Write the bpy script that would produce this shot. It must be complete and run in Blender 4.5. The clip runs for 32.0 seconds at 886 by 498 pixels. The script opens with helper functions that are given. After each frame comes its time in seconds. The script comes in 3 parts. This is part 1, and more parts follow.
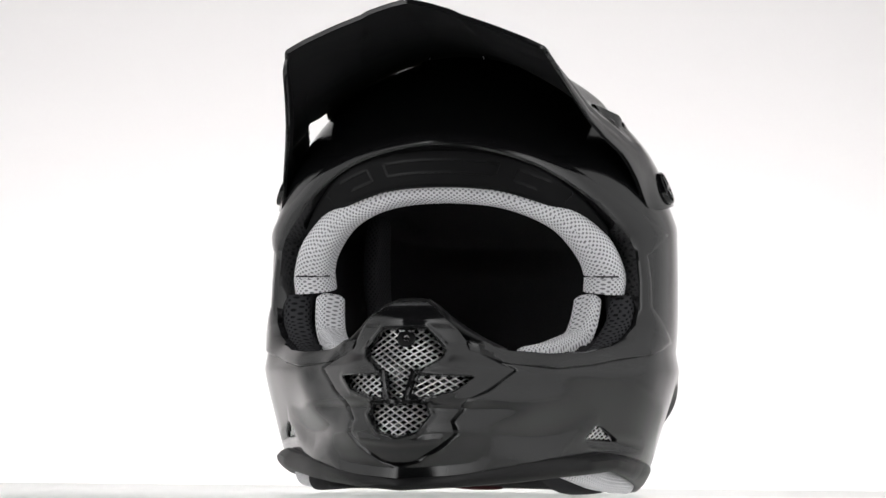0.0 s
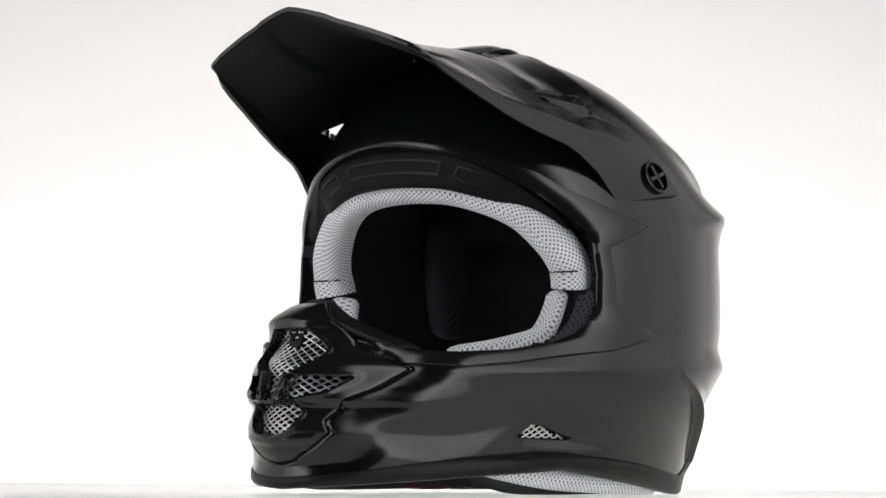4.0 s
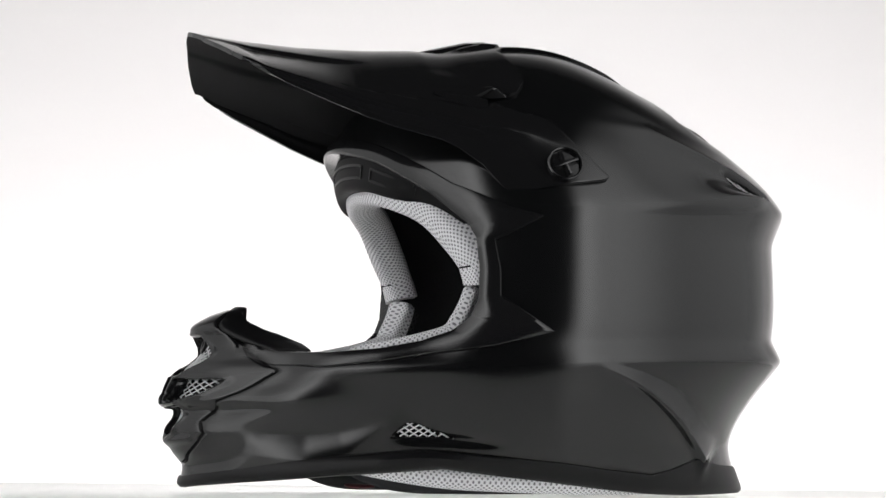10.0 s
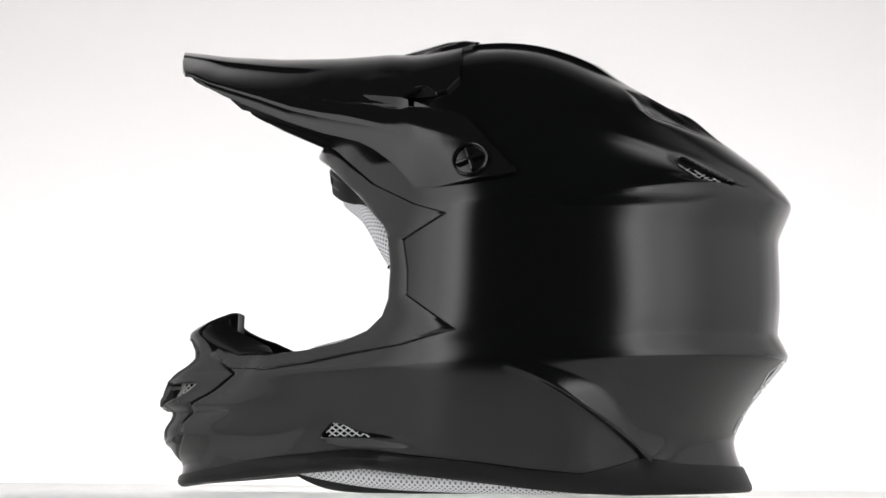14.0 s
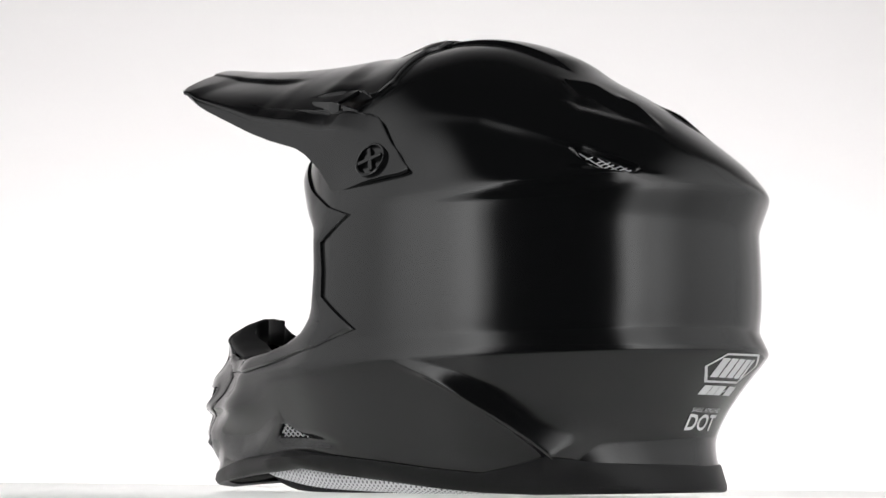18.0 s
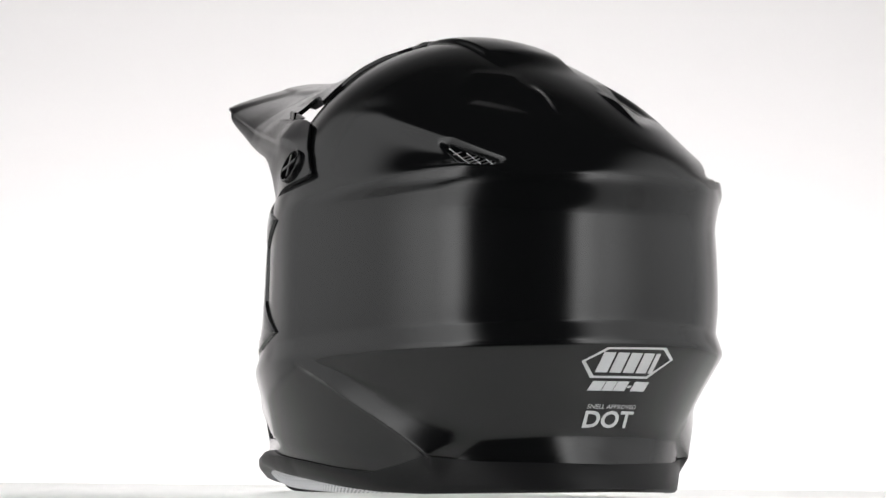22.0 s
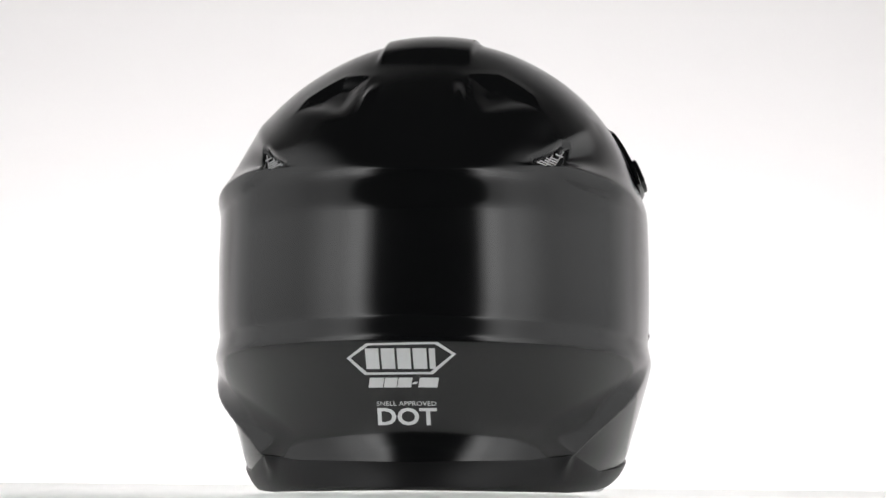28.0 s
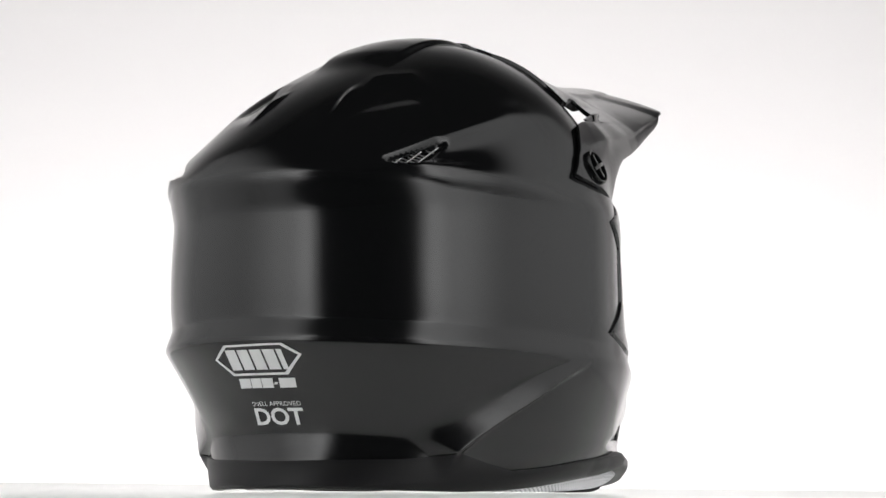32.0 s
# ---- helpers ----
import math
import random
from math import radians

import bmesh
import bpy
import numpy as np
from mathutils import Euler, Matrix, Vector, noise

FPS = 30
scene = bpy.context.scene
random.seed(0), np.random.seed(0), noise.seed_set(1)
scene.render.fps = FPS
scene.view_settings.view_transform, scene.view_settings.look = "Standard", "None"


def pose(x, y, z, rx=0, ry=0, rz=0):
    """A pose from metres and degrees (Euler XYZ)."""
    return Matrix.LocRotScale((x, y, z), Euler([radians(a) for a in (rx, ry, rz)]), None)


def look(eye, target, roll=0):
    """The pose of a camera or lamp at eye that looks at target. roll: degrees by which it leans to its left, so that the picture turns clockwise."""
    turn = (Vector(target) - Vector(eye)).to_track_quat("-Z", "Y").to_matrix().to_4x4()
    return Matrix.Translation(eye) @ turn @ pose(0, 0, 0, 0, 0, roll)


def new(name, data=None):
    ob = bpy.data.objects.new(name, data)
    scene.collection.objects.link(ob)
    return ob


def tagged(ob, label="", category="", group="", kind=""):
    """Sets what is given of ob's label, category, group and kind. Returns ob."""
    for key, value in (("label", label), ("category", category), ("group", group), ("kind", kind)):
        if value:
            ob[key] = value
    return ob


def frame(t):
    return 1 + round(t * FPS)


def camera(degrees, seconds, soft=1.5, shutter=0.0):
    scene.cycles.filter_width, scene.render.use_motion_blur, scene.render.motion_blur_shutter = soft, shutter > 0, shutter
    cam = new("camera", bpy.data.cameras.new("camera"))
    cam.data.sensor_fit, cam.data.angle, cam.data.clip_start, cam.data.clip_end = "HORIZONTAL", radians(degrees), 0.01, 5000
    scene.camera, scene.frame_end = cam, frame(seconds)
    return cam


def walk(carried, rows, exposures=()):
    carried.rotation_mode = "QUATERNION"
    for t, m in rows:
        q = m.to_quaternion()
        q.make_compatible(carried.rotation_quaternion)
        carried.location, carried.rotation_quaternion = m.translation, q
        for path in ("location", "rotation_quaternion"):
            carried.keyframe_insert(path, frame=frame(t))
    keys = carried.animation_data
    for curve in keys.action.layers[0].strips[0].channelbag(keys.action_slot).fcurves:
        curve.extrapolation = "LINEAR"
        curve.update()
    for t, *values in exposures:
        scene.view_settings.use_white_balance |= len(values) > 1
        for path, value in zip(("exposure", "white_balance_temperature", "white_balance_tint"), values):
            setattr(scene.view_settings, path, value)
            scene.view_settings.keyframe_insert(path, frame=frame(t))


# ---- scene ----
# A black off-road helmet turning on a white table before a white sweep.
# Helmet space: x to the front, y to its left side, z up from the table.
LENS = 20.0
SPIN = -6.245            # degrees a second
START = 258.60           # heading of the helmet's front at 0 s
OFF, AHEAD = 0.0046, -0.0013   # the helmet's middle lies this far to the left and to the front of the axis
TILT, NOD = -0.43, 0.42    # degrees by which the helmet leans to its side and to the front on the turning axis

cam = camera(LENS, 32.0, soft=1.5)
CAM = pose(0.0, -1.435, 0.0100, 95.16, -0.58, 0.170)
walk(cam, [(0.0, CAM), (32.0, CAM)])

# ---- light ----
world = bpy.data.worlds.new("studio_dark")
world.use_nodes = True
world.node_tree.nodes["Background"].inputs[0].default_value = (0.9, 0.92, 1.0, 1)
world.node_tree.nodes["Background"].inputs[1].default_value = 0.012
scene.world = world
scene.view_settings.exposure = 0.0


def area(name, eye, target, sx, sy, watts, colour=(1, 1, 1)):
    d = bpy.data.lights.new(name, "AREA")
    d.shape, d.size, d.size_y, d.energy, d.color = "RECTANGLE", sx, sy, watts, colour
    ob = new(name, d)
    ob.matrix_world = look(eye, target)
    return ob


def ramp(nt, source, stops):
    """A smooth ramp of grey values over a socket."""
    r = nt.nodes.new("ShaderNodeValToRGB")
    r.color_ramp.interpolation = "EASE"
    while len(r.color_ramp.elements) < len(stops):
        r.color_ramp.elements.new(0.5)
    for e, (p, v) in zip(r.color_ramp.elements, stops):
        e.position, e.color = p, (v, v, v, 1)
    nt.links.new(source, r.inputs["Fac"])
    return r.outputs["Color"]


def soft_box(sx, watts):
    """Tall diffuser along one side: hottest near the camera's end, fading to the rear and to the top."""
    ob = area("soft_box_lamp", (1.06 * sx, -0.62, 0.75), (0, -0.62, 0.75), 3.4, 3.10, watts)
    d = ob.data
    d.use_nodes = True
    nt = d.node_tree
    g = nt.nodes.new("ShaderNodeNewGeometry")
    sp = nt.nodes.new("ShaderNodeSeparateXYZ")
    nt.links.new(g.outputs["Parametric"], sp.inputs[0])
    u = ramp(nt, sp.outputs["X"], ALONG[sx])
    v = ramp(nt, sp.outputs["Y"], UP)
    m = nt.nodes.new("ShaderNodeMath")
    m.operation = "MULTIPLY"
    nt.links.new(u, m.inputs[0])
    nt.links.new(v, m.inputs[1])
    nt.links.new(m.outputs[0], nt.nodes["Emission"].inputs["Strength"])


FADE = [(0.0, 0.0), (0.05, 0.05), (0.12, 0.40), (0.22, 1.0), (0.38, 0.66), (0.58, 0.32), (1.0, 0.11)]
ALONG = {1: FADE, -1: [(1 - p, v) for p, v in FADE[::-1]]}
UP = [(0.0, 0.30), (0.26, 0.92), (0.36, 1.0), (0.65, 0.95), (1.0, 0.0)]
for sx in (-1, 1):
    soft_box(sx, 111.0)
area("sweep_lamp", (0.0, 0.85, -0.55), (0, 1.75, 0.30), 3.4, 0.35, 41.0, (1.0, 0.962, 0.966))
# unseen fill light added below the table to brighten its top
area("under_table_fill", (0.0, 0.06, -0.17), (0, 0.0601, 0.0), 0.76, 0.68, 5.2, (0.98, 0.985, 0.98))


# ---- materials ----
def material(name, base, rough=0.5, metal=0.0, spec=0.5, coat=0.0, coat_rough=0.05, grain=0.0, grain_scale=400.0,
             bump=0.0, bump_scale=300.0, tint=None, rough_var=0.0):
    m = bpy.data.materials.new(name)
    m.use_nodes = True
    nt = m.node_tree
    b = nt.nodes["Principled BSDF"]
    b.inputs["Base Color"].default_value = (*base, 1)
    b.inputs["Roughness"].default_value = rough
    b.inputs["Metallic"].default_value = metal
    b.inputs["Specular IOR Level"].default_value = spec
    b.inputs["Coat Weight"].default_value = coat
    b.inputs["Coat Roughness"].default_value = coat_rough
    tc = nt.nodes.new("ShaderNodeTexCoord")
    if grain:
        n = nt.nodes.new("ShaderNodeTexNoise")
        n.inputs["Scale"].default_value, n.inputs["Detail"].default_value = grain_scale, 5
        nt.links.new(tc.outputs["Object"], n.inputs["Vector"])
        r = nt.nodes.new("ShaderNodeMix")
        r.data_type = "RGBA"
        r.inputs["A"].default_value = (*[c * (1 - grain) for c in base], 1)
        r.inputs["B"].default_value = (*[min(1, c * (1 + grain)) for c in (tint or base)], 1)
        nt.links.new(n.outputs["Fac"], r.inputs["Factor"])
        nt.links.new(r.outputs["Result"], b.inputs["Base Color"])
    if rough_var:
        n = nt.nodes.new("ShaderNodeTexNoise")
        n.inputs["Scale"].default_value, n.inputs["Detail"].default_value = 35, 6
        nt.links.new(tc.outputs["Object"], n.inputs["Vector"])
        mr = nt.nodes.new("ShaderNodeMapRange")
        mr.inputs["To Min"].default_value, mr.inputs["To Max"].default_value = rough - rough_var, rough + rough_var
        nt.links.new(n.outputs["Fac"], mr.inputs["Value"])
        nt.links.new(mr.outputs["Result"], b.inputs["Roughness"])
    if bump:
        n = nt.nodes.new("ShaderNodeTexNoise")
        n.inputs["Scale"].default_value, n.inputs["Detail"].default_value = bump_scale, 3
        nt.links.new(tc.outputs["Object"], n.inputs["Vector"])
        k = nt.nodes.new("ShaderNodeBump")
        k.inputs["Strength"].default_value, k.inputs["Distance"].default_value = bump, 0.0004
        nt.links.new(n.outputs["Fac"], k.inputs["Height"])
        nt.links.new(k.outputs["Normal"], b.inputs["Normal"])
    return m


M_GLOSS = material("gloss_black_paint", (0.004, 0.0042, 0.0045), 0.15, spec=0.5, bump=0.02, bump_scale=90, rough_var=0.02)
M_PLASTIC = material("black_plastic", (0.007, 0.007, 0.0075), 0.14, spec=0.45, bump=0.05, bump_scale=500, rough_var=0.03)
M_MATT = material("matt_black_plastic", (0.006, 0.006, 0.0065), 0.6, spec=0.12, bump=0.1, bump_scale=700)
M_RUBBER = material("black_rubber", (0.004, 0.004, 0.0044), 0.42, spec=0.22, bump=0.15, bump_scale=900)
M_WHITE = material("white_acrylic", (0.86, 0.862, 0.855), 0.20, grain=0.01, grain_scale=40, bump=0.01)
# the acrylic lets the fill light added under the table through
nt = M_WHITE.node_tree
tl = nt.nodes.new("ShaderNodeBsdfTranslucent")
tl.inputs["Color"].default_value = (0.95, 0.95, 0.94, 1)
mx = nt.nodes.new("ShaderNodeMixShader")
mx.inputs["Fac"].default_value = 0.35
nt.links.new(nt.nodes["Principled BSDF"].outputs[0], mx.inputs[1])
nt.links.new(tl.outputs[0], mx.inputs[2])
nt.links.new(mx.outputs[0], nt.nodes["Material Output"].inputs["Surface"])
M_SWEEP = material("white_paper_sweep", (0.88, 0.87, 0.865), 0.9, spec=0.1, grain=0.008, grain_scale=8)
M_STUDIO = material("dark_studio_paint", (0.022, 0.022, 0.023), 0.95, spec=0.1, grain=0.1, grain_scale=6)


# ---- mesh helpers ----
def mesh_of(name, verts, faces, mat, smooth=True, sharp=None):
    me = bpy.data.meshes.new(name)
    me.from_pydata([tuple(v) for v in verts], [], [tuple(f) for f in faces])
    me.validate()
    me.materials.append(mat)
    if smooth:
        me.shade_smooth()
        if sharp:
            me.set_sharp_from_angle(angle=radians(sharp))
    return me


def part(name, me, parent, label=""):
    ob = new(name, me)
    ob.parent = parent
    if label:
        ob["label"] = label
    return ob


def solid(ob, thick, offset=-1.0, bevel=0.0):
    s = ob.modifiers.new("thickness", "SOLIDIFY")
    s.thickness, s.offset = thick, offset
    if bevel:
        b = ob.modifiers.new("edge", "BEVEL")
        b.width, b.segments, b.limit_method, b.angle_limit = bevel, 2, "ANGLE", radians(50)
    return ob


def grid_faces(nu, nv, closed=False):
    out = []
    for i in range(nu if closed else nu - 1):
        j = (i + 1) % nu
        for k in range(nv - 1):
            out.append((i * nv + k, j * nv + k, j * nv + k + 1, i * nv + k + 1))
    return out


def box_mesh(name, lo, hi, mat, bevel=0.0, seg=2):
    bm = bmesh.new()
    bmesh.ops.create_cube(bm, size=1)
    for v in bm.verts:
        v.co = Vector([lo[i] if v.co[i] < 0 else hi[i] for i in range(3)])
    if bevel:
        bmesh.ops.bevel(bm, geom=bm.edges[:], offset=bevel, segments=seg, affect="EDGES", profile=0.5)
    me = bpy.data.meshes.new(name)
    bm.to_mesh(me)
    bm.free()
    me.materials.append(mat)
    me.shade_smooth()
    me.set_sharp_from_angle(angle=radians(40))
    return me


def smooth_path(pts, n, closed=False):
    """n points along a Catmull-Rom curve through pts."""
    P = np.array(pts, float)
    m = len(P)
    out = []
    segs = m if closed else m - 1
    for t in np.linspace(0, segs, n, endpoint=not closed):
        i = min(int(t), segs - 1)
        f = t - i
        ids = [(i - 1) % m, i % m, (i + 1) % m, (i + 2) % m] if closed else [max(i - 1, 0), i, i + 1, min(i + 2, m - 1)]
        a, b, c, d = P[ids]
        out.append(0.5 * (2 * b + (c - a) * f + (2 * a - 5 * b + 4 * c - d) * f * f + (3 * b - 3 * c + d - a) * f ** 3))
    return np.array(out)


def tube(name, path, profile, mat, closed=False, normal=None, sharp=60):
    """Sweep a closed profile of (side, out) along a path; normal(p) gives the outward way there."""
    path = np.array(path, float)
    n, m = len(path), len(profile)
    tan = (np.roll(path, -1, 0) - np.roll(path, 1, 0)) if closed else np.gradient(path, axis=0)
    tan /= np.linalg.norm(tan, axis=1)[:, None] + 1e-12
    verts = []
    for p, t in zip(path, tan):
        o = np.array(normal(p) if normal else (0, 0, 1), float)
        o -= t * o.dot(t)
        o /= np.linalg.norm(o) + 1e-12
        s = np.cross(t, o)
        for a, b in profile:
            verts.append(p + s * a + o * b)
    faces = []
    for i in range(n if closed else n - 1):
        j = (i + 1) % n
        for k in range(m):
            l = (k + 1) % m
            faces.append((i * m + k, i * m + l, j * m + l, j * m + k))
    if not closed:
        faces += [tuple(range(m))[::-1], tuple((n - 1) * m + k for k in range(m))]
    return mesh_of(name, verts, faces, mat, True, sharp)


# ---- the place ----
table = new("table", box_mesh("table", (-0.37, -0.262, -0.03), (0.37, 0.45, 0.0), M_WHITE, 0.004))
table.matrix_world = pose(0, 0, -0.0004, 0.28, 0, 0)
tagged(table, "white glossy acrylic tabletop under the helmet", "table", kind="structure")

sv = []
for x in np.linspace(-4, 4, 9):
    for y, z in [(0.70, -0.95), (1.2, -0.95), (1.55, -0.90), (1.75, -0.72), (1.85, -0.4), (1.88, 0.2), (1.88, 1.2), (1.88, 2.6)]:
        sv.append((x, y, z))
sweep = new("backdrop", mesh_of("backdrop", sv, grid_faces(9, 8), M_SWEEP))
solid(sweep, 0.004, 1)
tagged(sweep, "seamless white paper sweep behind the table", "backdrop", kind="structure")

for nm, lo, hi in (("floor", (-4.2, -4.2, -1.06), (4.2, 2.3, -1.0)), ("ceiling", (-4.2, -4.2, 2.62), (4.2, 2.3, 2.7)),
                   ("wall_south", (-4.2, -4.28, -1.0), (4.2, -4.2, 2.62)), ("wall_north", (-4.2, 2.3, -1.0), (4.2, 2.38, 2.62)),
                   ("wall_west", (-4.28, -4.2, -1.0), (-4.2, 2.3, 2.62)), ("wall_east", (4.2, -4.2, -1.0), (4.28, 2.3, 2.62))):
    tagged(new(nm, box_mesh(nm, lo, hi, M_STUDIO)), "dark matt painted studio " + nm.split("_")[0], nm.split("_")[0], kind="structure")

# ---- helmet ----
helmet = new("helmet")
tagged(helmet, "gloss black off-road helmet with a long peak, on a white table", "helmet")

XC = -0.030                       # the shell is drawn in polar rings round this x
AZ = np.array([0, 15, 30, 45, 60, 75, 90, 110, 130, 150, 165, 180.0])
LOOPS = []


def ring(z, a, b, front, soft, n=2.0):
    """A ring of the shell from rear to front: heights at 0, 60, 90, 125, 150, 180 degrees, rear and side radius, front radii, softness."""
    q = np.radians(AZ[:7])
    rear = 1.0 / ((np.abs(np.cos(q)) / a) ** n + (np.abs(np.sin(q)) / b) ** n) ** (1 / n)
    LOOPS.append((np.interp(AZ, [0, 60, 90, 125, 150, 180], z), np.concatenate([rear, front]), soft))


# from the base up, in millimetres; front radii at 110, 130, 150, 165, 180 degrees
ring((4, 3, 8, 16, 12, 5), 138.5, 98.5, (103, 111, 134, 163, 192), 0.3, 1.9)
ring((17, 13, 18, 24, 20, 13), 133, 105.5, (108, 113, 133, 164, 195), 0.85, 1.92)
ring((29, 27, 27, 32, 28, 22), 127.5, 107.5, (110, 114.5, 133.5, 165, 197), 0.6)
ring((43, 42, 42, 42, 40, 36), 134, 112, (113, 117, 135, 166.5, 198), 0.8)
ring((58, 57, 57, 55, 53, 50), 145, 116.5, (117, 120.5, 138, 168.5, 197), 0.6, 2.06)
ring((76, 73, 71, 68, 66, 64), 161, 120, (120, 124.5, 142, 169, 190), 0.10, 2.15)
ring((89, 84.5, 82, 79, 78, 78), 154.2, 117.8, (118, 118, 134, 153, 173), 0.06, 2.16)
ring((102, 94, 92, 90, 89, 90), 155.5, 118.6, (116, 113, 122, 136, 148), 0.16, 2.17)
ring((118, 116, 112, 108, 104, 104), 156, 119, (115, 108, 112, 122, 128), 0.8, 2.17)
ring((141, 143, 139, 136, 134, 134), 154.6, 118.4, (114, 106, 102, 104, 106), 0.10, 2.13)
ring((161.5, 160, 154, 155, 158, 160), 163.6, 117.8, (113, 106, 103, 104, 106), 0.10, 2.12)
ring((177, 178, 176, 178, 178, 180), 150.5, 110, (108, 105, 104, 106, 108), 0.30, 2.10)
ring((197, 197, 197, 197, 197, 197), 124.5, 101, (99, 98, 99, 101, 103), 0.9, 2.12)
ring((214, 214, 214, 214, 214, 214), 100.5, 89, (87, 87, 89, 90, 92), 1.0, 2.1)
ring((230, 230, 230, 230, 230, 231), 72, 72, (72, 71, 72, 72, 74), 1.0)
ring((243, 243, 243, 243, 243, 243), 48, 50, (51, 51, 50, 50, 52), 1.0)
ring((250, 250, 250, 250, 250, 250), 30, 31, (31, 31, 31, 31, 31), 1.0)
ring((253, 253, 253, 253, 253, 253), 12, 12, (12, 12, 12, 12, 12), 1.0)
ring((253.6, 253.6, 253.6, 253.6, 253.6, 253.6), 0.3, 0.3, (0.3, 0.3, 0.3, 0.3, 0.3), 1.0)

NU, STEP = 640, 16                # columns round the shell, rows between rings


def bent(q, X, Y):
    """Smooth curve through (X, Y) that leaves both ends level."""
    m = np.gradient(Y, X)
    m[0] = m[-1] = 0.0
    i = np.clip(np.searchsorted(X, q) - 1, 0, len(X) - 2)
    w = X[i + 1] - X[i]
    f = (q - X[i]) / w
    return ((2 * f ** 3 - 3 * f ** 2 + 1) * Y[i] + (f ** 3 - 2 * f ** 2 + f) * w * m[i]
            + (3 * f ** 2 - 2 * f ** 3) * Y[i + 1] + (f ** 3 - f ** 2) * w * m[i + 1])


def shell_grid():
    az = np.linspace(0, 360, NU, endpoint=False)
    fold = np.where(az > 180, 360 - az, az)
    zs, rs, soft = [], [], []
    kern = np.exp(-0.5 * (np.arange(-18, 19) * 360 / NU / 4.0) ** 2)
    kern /= kern.sum()

    def blur(a):
        return np.convolve(np.concatenate([a[-18:], a, a[:18]]), kern, "valid")
    for z, r, s in LOOPS:
        zs.append(blur(np.interp(fold, AZ, z)))
        rs.append(blur(bent(fold, AZ, r)))
        soft.append(s)
    zs, rs = np.array(zs), np.array(rs)
    Z, R, S = [], [], []
    for i in range(len(LOOPS) - 1):
        for k in range(STEP):
            f = k / STEP
            Z.append(zs[i] * (1 - f) + zs[i + 1] * f)
            R.append(rs[i] * (1 - f) + rs[i + 1] * f)
            S.append(soft[i] * (1 - f) + soft[i + 1] * f)
    Z.append(zs[-1]), R.append(rs[-1]), S.append(soft[-1])
    Z, R, S = np.array(Z), np.array(R), np.array(S)[:, None]
    for k in range(205):
        w = np.where(S > 0.05 + k / 205.0, 0.5, 0.0)
        for A in (Z, R):
            A[1:-1] += w[1:-1] * (0.5 * (A[:-2] + A[2:]) - A[1:-1])
    q = np.radians(az)
    X = XC - R * np.cos(q) / 1000
    Y = R * np.sin(q) / 1000
    return np.stack([X, Y, Z / 1000], -1)      # rows, columns, xyz


def grid_normals(G):
    du = np.roll(G, -1, 1) - np.roll(G, 1, 1)
    dv = np.gradient(G, axis=0)
    n = np.cross(dv, du)
    n /= np.linalg.norm(n, axis=-1)[..., None] + 1e-12
    out = G - np.array([XC, 0, 0.1])
    n[np.sum(n * out, -1) < 0] *= -1
    return n


def seg_dist(P, pts, closed=False):
    """Distance from points (.., 2) to a polyline, side of it, and how far along it they lie (0 to 1)."""
    best = np.full(P.shape[:-1], 9.0)
    side = np.zeros(P.shape[:-1])
    along = np.zeros(P.shape[:-1])
    pts = np.array(pts, float)
    if closed:
        pts = np.vstack([pts, pts[:1]])
    n = len(pts) - 1
    for i in range(n):
        a, d = pts[i], pts[i + 1] - pts[i]
        t = np.clip(((P - a) @ d) / (d @ d), 0, 1)
        off = P - a - t[..., None] * d
        dist = np.hypot(off[..., 0], off[..., 1])
        near = dist < best
        best = np.where(near, dist, best)
        side = np.where(near, np.sign(d[0] * off[..., 1] - d[1] * off[..., 0]), side)
        along = np.where(near, (i + t) / n, along)
    return best, side, along


def in_poly(P, poly):
    """Distance to a closed outline, positive inside."""
    poly = np.array(poly, float)
    x, y = P[..., 0], P[..., 1]
    hit = np.zeros(x.shape, bool)
    j = len(poly) - 1
    for i in range(len(poly)):
        (xi, yi), (xj, yj) = poly[i], poly[j]
        if yi != yj:
            hit ^= ((yi > y) != (yj > y)) & (x < (xj - xi) * (y - yi) / (yj - yi) + xi)
        j = i
    d = seg_dist(P, poly, True)[0]
    return np.where(hit, d, -d)


def ease(x):
    x = np.clip(x, 0, 1)
    return x * x * (3 - 2 * x)


MM = 0.001
SIDE_VENT = np.array([(58, 31.5), (52, 38.5), (46.5, 37.8), (29, 30.5)]) * MM           # chin bar vent, side view
REAR_VENT = np.array([(-131, 180.3), (-135, 180.6), (-163, 168.8), (-161, 165.6), (-152, 166.5), (-138, 175.5)]) * MM
SCOOP = np.array([(-114, 27), (-104, 42), (-112, 60), (-122, 64), (-146, 49), (-162, 30)]) * MM     # roof outlet, from above

G = shell_grid()
Nn = grid_normals(G)
rows, cols = G.shape[:2]


